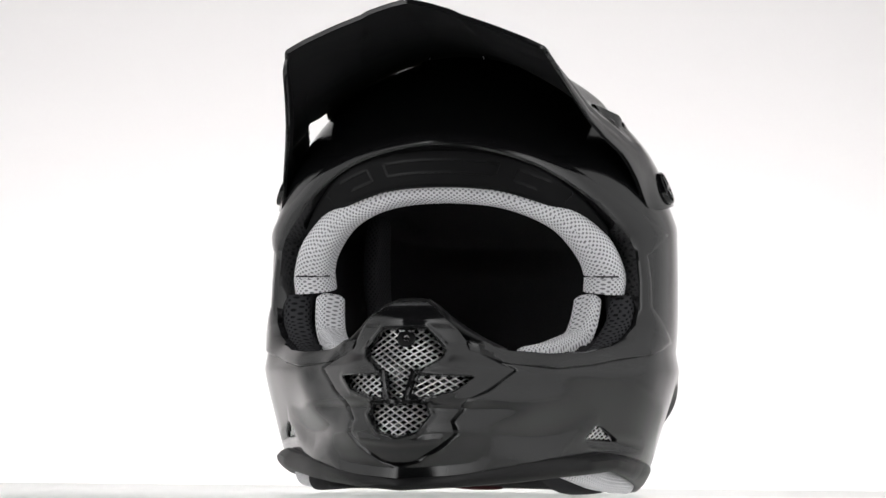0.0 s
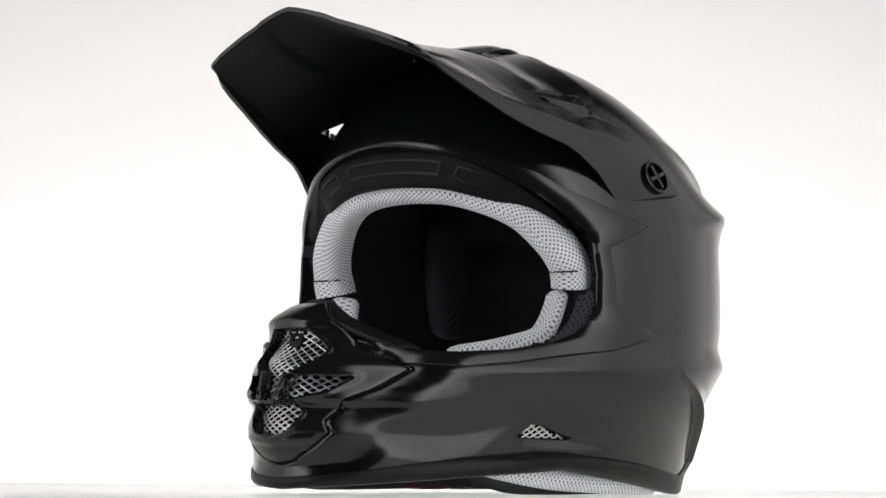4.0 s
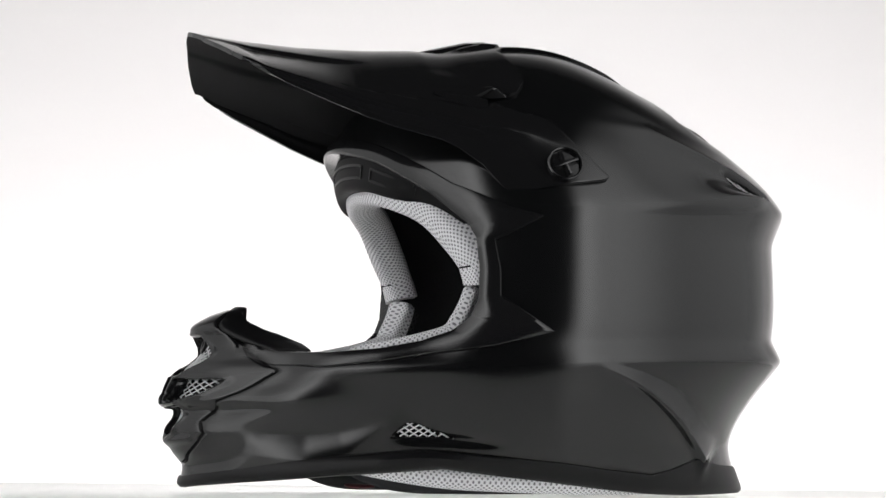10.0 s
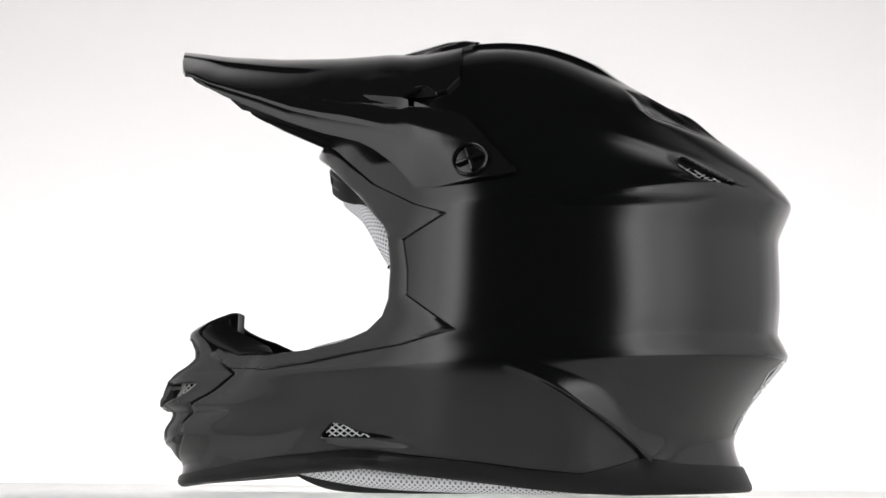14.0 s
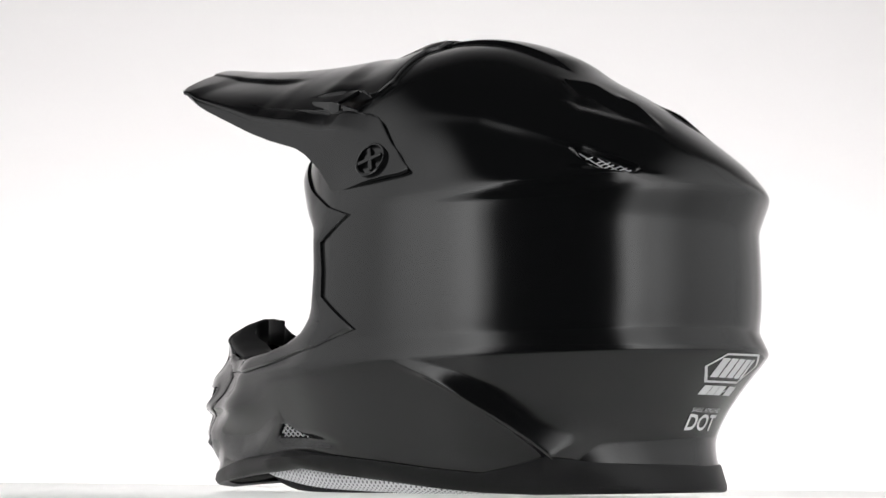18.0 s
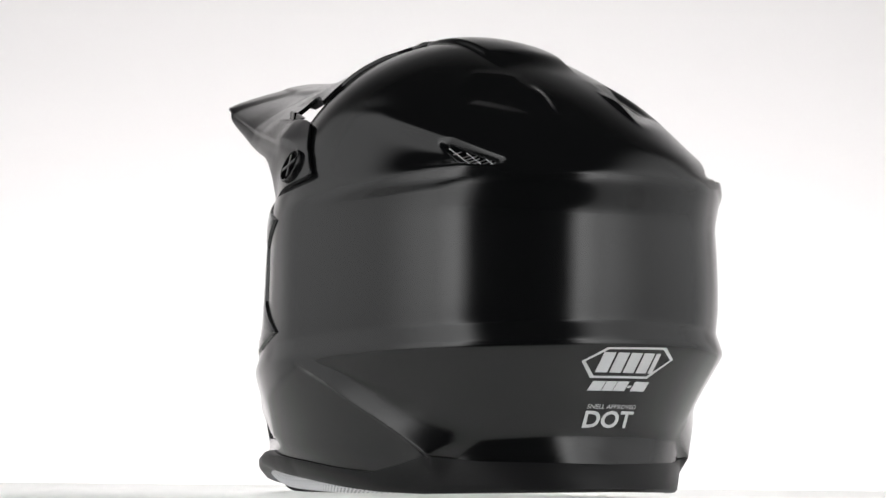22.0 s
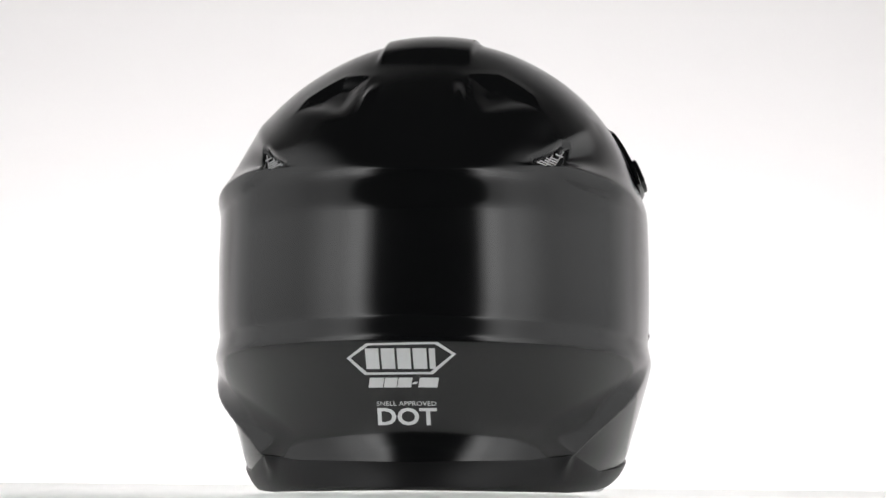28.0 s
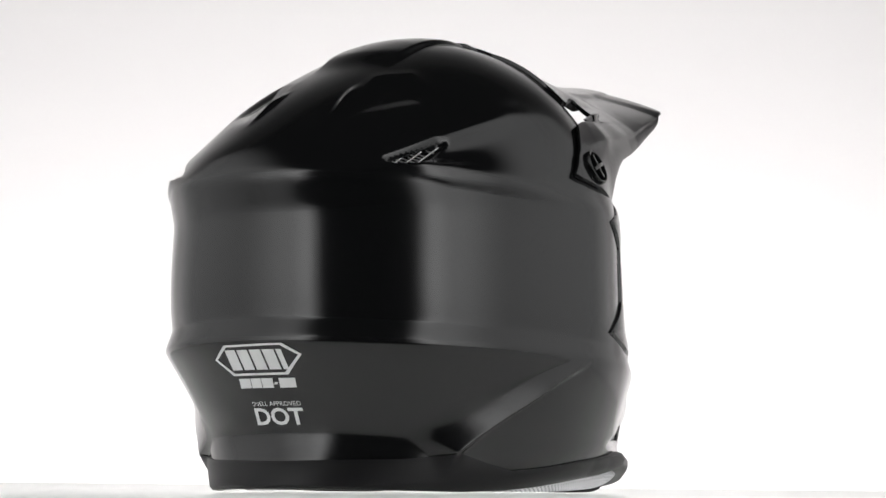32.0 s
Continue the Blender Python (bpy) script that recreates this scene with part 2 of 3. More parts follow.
def sculpt(G, N):
    """Creases, fins, hollows and vent recesses of the paint shell, as heights along its normals."""
    xz, ay = G[..., [0, 2]], np.abs(G[..., 1])
    plan = np.stack([G[..., 0], ay], -1)
    flank = ease((ay - 0.035) / 0.02)
    h = np.zeros(G.shape[:2])
    # crest that runs back to the rear vent, the hollow flank under it and the wedge above the waist
    x, z = xz[..., 0], xz[..., 1]
    U = np.array([(-40, 205), (-83, 199), (-112, 189), (-134, 181), (-168, 167)]) * MM
    dU, sU, aU = seg_dist(xz, U)
    back = np.array([-180, -160, -140, -109, -80, -52]) * MM
    zl = np.interp(x, back, np.array([162, 160, 155, 152, 151, 150.5]) * MM)
    zw = np.interp(x, back, np.array([164, 165.5, 164, 159.5, 155, 151]) * MM)
    zu = np.interp(x, U[::-1, 0], U[::-1, 1])
    f = np.clip((z - zl) / (zw - zl + 1e-4), 0, 1)
    deep = 0.0030 * ease((-0.052 - x) / 0.07) * ease((x + 0.176) / 0.025)
    g = np.clip((z - zw) / (zu - zw + 1e-4), 0, 1)
    h += deep * np.where(z < zw, f, (1 - g) ** 2) * (z > zl) * flank
    h -= 0.0030 * ease((-0.06 - x) / 0.07) * ease((x + 0.172) / 0.03) * (27 / 4) * g * g * (1 - g) * flank
    h += 0.0010 * np.exp(-(dU / 0.004) ** 2) * ease(aU * 3) * (1 - ease((aU - 0.8) * 5)) * flank
    # fin from the waist down to the rear base
    F = smooth_path(np.array([(-44, 70), (-70, 59.5), (-92, 44.5), (-108, 30), (-122, 14)]) * MM, 30)
    d, s, a = seg_dist(xz, F)
    w = ease(a * 2.2) * (1 - ease((a - 0.86) / 0.14)) * flank
    low = s > 0 if F[1, 0] < F[0, 0] else s < 0
    rise = np.clip(1 - d / (0.004 + 0.019 * ease(a * 1.15)), 0, 1) ** 1.5
    h += 0.0054 * w * np.where(low, 1 - ease(d / 0.0030), rise)
    # hollows and a soft ridge on the chin bar
    d = np.hypot((xz[..., 0] - 0.108) / 0.034, (xz[..., 1] - 0.0505) / 0.0095)
    h += 0.0015 * np.exp(-d ** 2) * ease((xz[..., 0] - 0.02) / 0.02)
    d = np.hypot((xz[..., 0] - 0.110) / 0.033, (xz[..., 1] - 0.0310) / 0.0095)
    h -= 0.0024 * np.exp(-d ** 2) * ease((xz[..., 0] - 0.02) / 0.02)
    d, s, a = seg_dist(xz, np.array([(142, 34), (124, 25), (101, 21), (82, 25), (66, 32), (50, 40)]) * MM)
    h += 0.0014 * np.exp(-(d / 0.0070) ** 2) * np.sin(np.pi * a) ** 0.5
    # chin bar vent with its tail, rear vents
    v = in_poly(xz, SIDE_VENT)
    h -= 0.0060 * ease((v + 0.0006) / 0.0016) * (xz[..., 0] > 0) * (ay > 0.04)
    d, s, a = seg_dist(xz, np.array([(62, 31.5), (30, 30), (-2, 26.5)]) * MM)
    h -= 0.0018 * np.exp(-(d / 0.0028) ** 2) * np.sin(np.pi * np.clip(a, 0, 1)) * (ay > 0.04)
    v = in_poly(xz, REAR_VENT)
    h -= 0.0060 * ease((v + 0.0010) / 0.0026) * (ay > 0.035)
    # roof: raised spine, two outlets
    top = ease((G[..., 2] - 0.19) / 0.02)
    h += 0.0026 * (1 - ease((ay - 0.0225) / 0.0045)) * ease((G[..., 2] - 0.225) / 0.015) * ease((0.02 - G[..., 0]) / 0.02) * ease((G[..., 0] + 0.112) / 0.03)
    v = in_poly(plan, SCOOP)
    h -= 0.0028 * ease((v + 0.001) / 0.0125) * top
    d, s, a = seg_dist(plan, np.array([(-122, 21.5), (-168, 28)]) * MM)
    h += 0.0022 * ease(1 - d / 0.0042) * ease(a * 2.5) * (1 - ease((a - 0.9) * 10)) * top
    h += 0.0003 * np.exp(-((np.abs(v) - 0.001) / 0.004) ** 2) * (v < 0) * top
    return G + N * h[..., None]


# the nose piece covers the front of the chin bar: its outline (from ahead) and its surface
NX_Z = np.array([15, 23, 36, 42, 46, 49, 59, 68, 74, 80, 86, 91, 98, 104.5]) * MM
NX_X = np.array([156.5, 162, 167, 164.5, 163.5, 167, 164.5, 162, 155.5, 151.5, 151.5, 152.5, 142, 127]) * MM
NX_D = np.linspace(0.015, 0.1045, 120)
NX_X = bent(NX_D, NX_Z, NX_X)
NOSE = np.array([(0, 101.5), (8, 101.2), (14, 97.5), (18, 94), (25, 87), (31, 78), (51, 66.5), (40, 55.5), (32, 50), (25, 39.5), (27, 33), (21, 27), (9, 19), (0, 17)]) * MM


def nose_x(y, z):
    a = np.abs(y) / MM
    b = np.minimum(a, 34.0)
    return np.interp(z, NX_D, NX_X) - (0.05 * b + 0.0193 * b * b + 1.36 * (a - b)) * MM


G = sculpt(G, Nn)
ahead = (G[..., 0] > 0.085) & (G[..., 2] < 0.1)
NOSE_FULL = np.vstack([NOSE, [(-0.01, 0.017), (-0.01, 0.1015)]])
over = in_poly(np.stack([np.abs(G[..., 1]), G[..., 2]], -1), NOSE_FULL)
lap = ease((over + 0.0016) / 0.0016)           # rebate under the nose piece
sink = np.clip(nose_x(G[..., 1], G[..., 2]) - 0.0002 - G[..., 0], -0.05, 0.007)
G[..., 0] += np.where(ahead, sink * (1 - ease((-over - 0.003) / 0.020)) - 0.0026 * lap, 0)
Nn = grid_normals(G)
HALF = cols // 2 + 1


def radius_at(j, z):
    """Radius of the shell at column j (may be fractional) and height z."""
    j = min(max(j, 0.0), HALF - 1.0)
    a = int(j)
    b = min(a + 1, HALF - 1)
    out = []
    for k in (a, b):
        c = G[:, k]
        out.append(np.interp(z, c[:, 2], np.hypot(c[:, 0] - XC, c[:, 1])))
    return out[0] + (out[1] - out[0]) * (j - a)


def at_azimuth(q, z):
    """Point of the left half of the shell at q radians from the rear, height z."""
    r = radius_at(q / np.pi * (HALF - 1), z)
    return np.array((XC - r * math.cos(q), r * math.sin(q), z))


def on_side(x, z):
    """Point of the shell's left half with this x and z."""
    lo, hi = 0.0, math.pi
    for _ in range(30):
        m = 0.5 * (lo + hi)
        if at_azimuth(m, z)[0] < x:
            lo = m
        else:
            hi = m
    return at_azimuth(0.5 * (lo + hi), z)


def on_rear(y, z):
    """Point of the shell's rear with this y and z."""
    lo, hi = 0.0, math.pi / 2
    for _ in range(26):
        m = 0.5 * (lo + hi)
        if at_azimuth(m, z)[1] < abs(y):
            lo = m
        else:
            hi = m
    p = at_azimuth(0.5 * (lo + hi), z)
    return np.array((p[0], math.copysign(p[1], y), z))


def outward(p, e=0.002):
    """Normal of the shell near a point of its left half."""
    q = math.atan2(abs(p[1]), -(p[0] - XC))
    a, b = at_azimuth(max(q - 0.02, 0.0), p[2]), at_azimuth(min(q + 0.02, math.pi), p[2])
    c, d = at_azimuth(q, p[2] - e), at_azimuth(q, p[2] + e)
    n = np.cross(b - a, d - c)
    n /= np.linalg.norm(n) + 1e-12
    if n.dot(p - np.array((XC, 0, 0.10))) < 0:
        n = -n
    return n


# the eye port in the side view: its edge and the outer line of the moulding round it, from the brow to the chin
PORT = np.array([(82, 195), (60, 181), (38, 162), (26, 149), (21, 144), (18, 137), (16.5, 120), (17.5, 104), (21, 95), (30, 87.5), (45, 82), (65, 78),
                 (90, 76), (112, 77), (131, 82), (160, 90)]) * MM
MOULD = np.array([(84, 206), (58, 191), (28, 167), (2, 154), (-16, 148.5), (9, 135), (6.5, 120), (6.5, 106), (-21, 87), (10, 79), (40, 75), (65, 71),
                  (92, 68), (115, 69), (133, 75)]) * MM


def in_port(P):
    d, s, _ = seg_dist(P[..., [0, 2]], PORT)
    inside = (s > 0) & (P[..., 2] < 0.2) & (P[..., 0] > 0.012)
    return np.where(inside, d, -d)


def build_shell():
    D = in_port(G) + 0.0015
    behind = in_poly(np.stack([np.abs(G[..., 1]), G[..., 2]], -1), NOSE_FULL) > 0.005
    keep = (D < 0.0) & ~(behind & (G[..., 0] > 0.08))
    idx = -np.ones((rows, cols), int)
    verts, faces = [], []
    for i in range(rows - 1):
        for j in range(cols):
            q = ((i, j), (i + 1, j), (i + 1, (j + 1) % cols), (i, (j + 1) % cols))
            if all(keep[c] for c in q):
                f = []
                for c in q:
                    if idx[c] < 0:
                        idx[c] = len(verts)
                        verts.append(G[c])
                    f.append(idx[c])
                faces.append(f)
    return mesh_of("shell", verts, faces, M_GLOSS, True, 80)


shell = part("shell", build_shell(), helmet, "gloss black painted outer shell")
solid(shell, 0.004, -1)


def mirror_y(v):
    return np.array((v[0], -v[1], v[2]))


def brow_point(curve, q):
    """Where the shell at azimuth q meets the upper run of a side view curve."""
    lo, hi = curve[2][1], curve[0][1]
    for _ in range(26):
        z = 0.5 * (lo + hi)
        if at_azimuth(q, z)[0] > np.interp(z, curve[2::-1, 1], curve[2::-1, 0]):
            lo = z
        else:
            hi = z
    return at_azimuth(q, 0.5 * (lo + hi))


def build_moulding(side):
    """Raised black moulding round one half of the eye port, turned in at the edge."""
    n = len(MOULD)
    w = [0, 0.02, 0.06, 0.2, 0.45, 0.7, 0.9, 1.0]
    h = [-0.4, 0.9, 1.5, 1.9, 2.3, 2.4, 2.0, 0.9]
    cols3 = []
    # over the brow: even steps of azimuth from the middle
    bow = 44
    ends = [math.atan2(on_side(*c[2])[1], -(on_side(*c[2])[0] - XC)) for c in (MOULD, PORT)]
    for k in range(bow):
        f = k / bow
        a = brow_point(MOULD, math.pi + (ends[0] - math.pi) * f)
        b = brow_point(PORT, math.pi + (ends[1] - math.pi) * f)
        line = []
        for g in w:
            z = a[2] + (b[2] - a[2]) * g
            qa, qb = (math.atan2(p[1], -(p[0] - XC)) for p in (a, b))
            line.append(at_azimuth(qa + (qb - qa) * g, z))
        cols3.append(line)
    for s in np.linspace(2, n - 1, 12 * (n - 3) + 1):
        a = np.array([np.interp(s, range(n), MOULD[:, k]) for k in (0, 1)])
        b = np.array([np.interp(s, range(n), PORT[:n, k]) for k in (0, 1)])
        cols3.append([on_side(*(a + (b - a) * g)) for g in w])
    verts = []
    for line in cols3:
        for p, u in zip(line, h):
            verts.append(p + outward(p) * u * MM)
        p = line[-1]
        o = outward(p)
        back = np.array((-1.0, 0, 0)) if p[0] > 0.05 and p[2] > 0.12 else np.array((-0.55, 0, 0.0))
        for u, t in ((-2, 1.5), (-7, 2.5), (-14, 3.0)):
            verts.append(p + o * u * MM + back * t * MM)
    s = cols3
    verts = [v if side > 0 else mirror_y(v) for v in verts]
    m = len(w) + 3
    return mesh_of("port_moulding", verts, grid_faces(len(s), m), M_PLASTIC, True, 35)


for sd in (1, -1):
    o = part("port_moulding", build_moulding(sd), helmet, "black moulding round the eye port")


# ---- peak ----
PX = np.array([-60, -30, -10, 3, 15, 27, 36, 59, 76, 96, 126, 135, 157]) / 1000.0
PZC = np.array([252, 255, 255, 253, 251.5, 250, 249.5, 248.7, 248.7, 249, 251, 252, 255]) / 1000.0
PKY = np.array([111, 111, 106.5, 102.9, 99.5, 96, 93.4, 87, 82.6, 78, 71.5, 69.5, 64.5]) / 1000.0
PKZ = np.array([178, 184, 189, 192, 194, 197, 199, 204, 208.5, 216, 226, 230.5, 236]) / 1000.0
PEY = np.array([113, 113.5, 109.2, 105.6, 102, 98.3, 95.6, 89, 84.4, 79.5, 73, 71, 66]) / 1000.0
PEZ = np.array([170, 166, 162.5, 162.5, 176, 185, 189.5, 196, 202, 210.5, 223.5, 228.5, 234.5]) / 1000.0
PEX = np.array([2.4, 2.4, 2.4, 2.3, 2.1, 2.0, 1.9, 1.75, 1.65, 1.55, 1.4, 1.35, 1.3])

JX = np.array([-60, -10, 15, 36, 59, 96, 126, 157]) / 1000.0     # steep facet above the crease: its height
JH = np.array([1, 4, 4.5, 4, 3, 1.8, 1.0, 0.4]) / 1000.0


def peak_point(x, u):
    """u: 0 at the middle, 0.75 at the crease, 1 at the lower edge."""
    zc, ky, kz, ey, ez, ex = (np.interp(x, PX, A) for A in (PZC, PKY, PKZ, PEY, PEZ, PEX))
    jh = np.interp(x, JX, JH)
    jy, jz = ky - 0.06 * jh, kz + jh
    if u <= 0.68:
        f = u / 0.68
        return np.array((x, jy * f, jz + (zc - jz) * (1 - f ** ex)))
    if u <= 0.75:
        f = (u - 0.68) / 0.07
        return np.array((x, jy + (ky - jy) * f, jz + (kz - jz) * f))
    f = (u - 0.75) / 0.25
    bow = math.sin(f * math.pi) * 0.0006
    return np.array((x, ky + (ey - ky) * f + bow, kz + (ez - kz) * f))


def roof_z(x, y):
    """Height of the shell's upper half above a point of the plan."""
    q = math.atan2(abs(y), -(x - XC))
    c = G[rows // 2:, int(round(q / np.pi * (HALF - 1)))]
    return np.interp(-math.hypot(x - XC, y), -np.hypot(c[:, 0] - XC, c[:, 1]), c[:, 2])


def build_peak():
    us = np.concatenate([np.linspace(0, 0.52, 40), np.linspace(0.52, 0.64, 26)[1:], np.linspace(0.64, 0.75, 10)[1:], np.linspace(0.75, 1, 16)[1:]])
    us = np.concatenate([-us[:0:-1], us])
    n, m = len(us), 90
    verts = []
    for u in us:
        a = abs(u)
        xf = np.interp(a, [0, 0.1, 0.4, 0.6, 0.68, 0.75, 0.86, 0.95, 1.0], [0.1565, 0.1555, 0.149, 0.1432, 0.1395, 0.1350, 0.1290, 0.1225, 0.115])
        xr = np.interp(a, [0, 0.2, 0.24, 0.48, 0.525, 0.535, 0.575, 0.612, 0.62, 0.626, 0.68, 0.75, 0.95, 0.985, 1.0],
                       [-0.017, -0.017, -0.012, -0.016, -0.010, 0.002, 0.015, 0.025, -0.014, -0.0235, -0.0375, -0.0415, -0.0515, -0.0515, -0.047])
        for s in np.linspace(0, 1, m):
            x = xf + (xr - xf) * s
            p = peak_point(x, a)
            if a < 0.53:
                low = roof_z(p[0], p[1]) + 0.0017
                p[2] += (min(p[2], low) - p[2]) * ease((0.035 - x) / 0.045)
            elif a > 0.615 and x < 0.008:
                p[1] += (on_side(x, p[2])[1] + 0.0018 - p[1]) * ease((0.008 - x) / 0.045)
            # shallow steps in the roof of the peak
            lip = ease((x - 0.006) / 0.012) * (1 - ease((x - 0.022) / 0.026))
            d = -0.0012 * lip * ease((a - 0.40) / 0.10) * (a < 0.535) + 0.0014 * lip * (1 - ease((a - 0.72) / 0.04)) * (a > 0.615)
            slab = np.interp(x, [0.06, 0.105, 0.15], [0.042, 0.034, 0.022])
            ky = np.interp(x, PX, PKY)
            d += 0.0019 * ease((p[1] - slab) / 0.0042) * (1 - ease((p[1] - slab - 0.0042) / (ky - slab - 0.005))) * ease((x - 0.06) / 0.03) * (1 - 0.6 * ease((x - 0.12) / 0.025)) * (a < 0.68)
            verts.append((p[0], p[1] * (1 if u >= 0 else -1), p[2] - d))
    return mesh_of("peak", verts, grid_faces(n, m), M_PLASTIC, True, 22)


peak = part("peak", build_peak(), helmet, "long black plastic sun peak")
solid(peak, 0.0024, 0, 0.0006)
peak.data.materials.append(M_MATT)          # dull underside
peak.modifiers["thickness"].material_offset = 1

# raised air duct on the middle of the peak's rear
dv = []
for x, w, z in [(0.026, 0.016, 0.2488), (0.014, 0.018, 0.2515), (0.000, 0.020, 0.2548), (-0.010, 0.0205, 0.2556), (-0.0185, 0.0205, 0.2545)]:
    for f, k in [(-1, -4.0), (-0.94, -1.0), (-0.8, 0.0), (-0.3, 0.5), (0.3, 0.5), (0.8, 0.0), (0.94, -1.0), (1, -4.0)]:
        dv.append((x, w * f, z + k * MM))
duct = part("duct", mesh_of("duct", dv, grid_faces(5, 8), M_PLASTIC, True, 30), peak, "raised black duct cover")
solid(duct, 0.0016, 0, 0.0005)


# upright ramps in the air scoop between the roof and the side panel
RAMP_X = [-5, 14, 36.5]


def build_ramp(stations, side):
    verts = []
    for x in stations:
        y, top, low = np.interp(x, RAMP_X, [94.8, 91.5, 80.5]), np.interp(x, RAMP_X, [207.2, 213.8, 217.3]), np.interp(x, [-5, 12, 26, 36.5], [206.6, 205.6, 210.2, 216.6])
        for dy, z in ((0.0, top), (0.7, low), (-1.4, low + 0.4), (-1.8, top + 0.3)):
            verts.append(np.array((x, (y + dy) * side, z)) * MM)
    n = len(stations)
    faces = [(i * 4 + k, i * 4 + (k + 1) % 4, i * 4 + 4 + (k + 1) % 4, i * 4 + 4 + k) for i in range(n - 1) for k in range(4)]
    return mesh_of("scoop_ramp", verts, faces + [(0, 1, 2, 3), tuple(n * 4 - 4 + k for k in range(4))], M_PLASTIC, True, 30)


for sd in (1, -1):
    for stations in ([-5, -2, 1, 4, 6], [9.5, 12, 15, 19, 24, 29, 33, 36.5]):
        part("scoop_ramp", build_ramp(stations, sd), peak)


def disc(name, r, depth, mat, rings, seg=40):
    """Turned part: rings of (radius share, height) from the rim in."""
    verts = []
    for f, hgt in rings:
        for k in range(seg):
            q = 2 * math.pi * k / seg
            verts.append((r * f * math.cos(q), r * f * math.sin(q), hgt))
    faces = []
    for i in range(len(rings) - 1):
        for k in range(seg):
            l = (k + 1) % seg
            faces.append((i * seg + k, i * seg + l, (i + 1) * seg + l, (i + 1) * seg + k))
    faces.append(tuple((len(rings) - 1) * seg + k for k in range(seg)))
    return mesh_of(name, verts, faces, mat, True, 30)


SCREW_HEAD = disc("screw", 0.0092, 0.003, M_PLASTIC, [(1.06, -0.004), (1.06, 0.0001), (1.0, 0.0005), (0.93, 0.0003), (0.88, -0.0026), (0.55, -0.0020), (0.0, -0.0014)])
WING = box_mesh("screw_wing", (-0.0011, -0.0076, -0.002), (0.0011, 0.0076, 0.0009), M_PLASTIC, 0.0005)
WING2 = box_mesh("screw_wing", (-0.0070, -0.0012, -0.002), (0.0070, 0.0012, 0.0007), M_PLASTIC, 0.0005)
for sd in (1, -1):
    seat = on_side(-0.0275, 0.1755)
    way = outward(seat)
    seat = seat + way * 0.0046
    c, way = Vector((seat[0], seat[1] * sd, seat[2])), Vector((way[0], way[1] * sd, way[2]))
    sc = part("peak_screw", SCREW_HEAD, helmet, "round black peak screw with a cross grip")
    sc.matrix_local = Matrix.Translation(c) @ way.to_track_quat("Z", "X").to_matrix().to_4x4()
    for me, a in ((WING, 20), (WING2, 20)):
        g = part("screw_grip", me, sc)
        g.matrix_local = pose(0, 0, 0, 0, 0, a)


# ---- fabrics and metal ----
def mesh_fabric(name, thread, hole, pitch, rough=0.9, size=0.30):
    """Knitted spacer mesh: a lattice of small holes laid out in the cloth's own metres."""
    m = bpy.data.materials.new(name)
    m.use_nodes = True
    nt = m.node_tree
    b = nt.nodes["Principled BSDF"]
    b.inputs["Roughness"].default_value, b.inputs["Specular IOR Level"].default_value = rough, 0.15
    uv = nt.nodes.new("ShaderNodeTexCoord")
    mp = nt.nodes.new("ShaderNodeMapping")
    mp.inputs["Rotation"].default_value = (0, 0, radians(45))
    nt.links.new(uv.outputs["UV"], mp.inputs["Vector"])
    vo = nt.nodes.new("ShaderNodeTexVoronoi")
    vo.voronoi_dimensions = "2D"
    vo.inputs["Scale"].default_value, vo.inputs["Randomness"].default_value = 1 / pitch, 0.0
    nt.links.new(mp.outputs["Vector"], vo.inputs["Vector"])
    mr = nt.nodes.new("ShaderNodeMapRange")
    mr.inputs["From Min"].default_value, mr.inputs["From Max"].default_value = size - 0.10, size + 0.06
    nt.links.new(vo.outputs["Distance"], mr.inputs["Value"])
    no = nt.nodes.new("ShaderNodeTexNoise")
    no.inputs["Scale"].default_value, no.inputs["Detail"].default_value = 70, 4
    nt.links.new(uv.outputs["Object"], no.inputs["Vector"])
    tone = nt.nodes.new("ShaderNodeMix")
    tone.data_type = "RGBA"
    tone.inputs["A"].default_value = (*[c * 0.88 for c in thread], 1)
    tone.inputs["B"].default_value = (*[min(1, c * 1.10) for c in thread], 1)
    nt.links.new(no.outputs["Fac"], tone.inputs["Factor"])
    mx = nt.nodes.new("ShaderNodeMix")
    mx.data_type = "RGBA"
    mx.inputs["A"].default_value = (*hole, 1)
    nt.links.new(tone.outputs["Result"], mx.inputs["B"])
    nt.links.new(mr.outputs["Result"], mx.inputs["Factor"])
    nt.links.new(mx.outputs["Result"], b.inputs["Base Color"])
    k = nt.nodes.new("ShaderNodeBump")
    k.inputs["Strength"].default_value, k.inputs["Distance"].default_value = 0.6, 0.0005
    nt.links.new(mr.outputs["Result"], k.inputs["Height"])
    nt.links.new(k.outputs["Normal"], b.inputs["Normal"])
    return m


M_GREY = mesh_fabric("grey_spacer_mesh", (0.80, 0.795, 0.815), (0.22, 0.22, 0.235), 0.0021)
M_DARKMESH = mesh_fabric("black_spacer_mesh", (0.05, 0.05, 0.054), (0.008, 0.008, 0.009), 0.0030, 0.85)
M_INNER = mesh_fabric("charcoal_inner_cloth", (0.045, 0.045, 0.05), (0.02, 0.02, 0.022), 0.0022, 0.9)
M_CLOTH = material("black_lining_cloth", (0.03, 0.03, 0.032), 0.95, spec=0.05, grain=0.3, grain_scale=900, bump=0.3, bump_scale=1500)
M_WIRE = material("bright_steel_mesh", (0.74, 0.74, 0.75), 0.28, metal=1.0, grain=0.06, grain_scale=200)
M_DECAL = material("silver_grey_decal", (0.62, 0.625, 0.63), 0.45, grain=0.03, grain_scale=300)
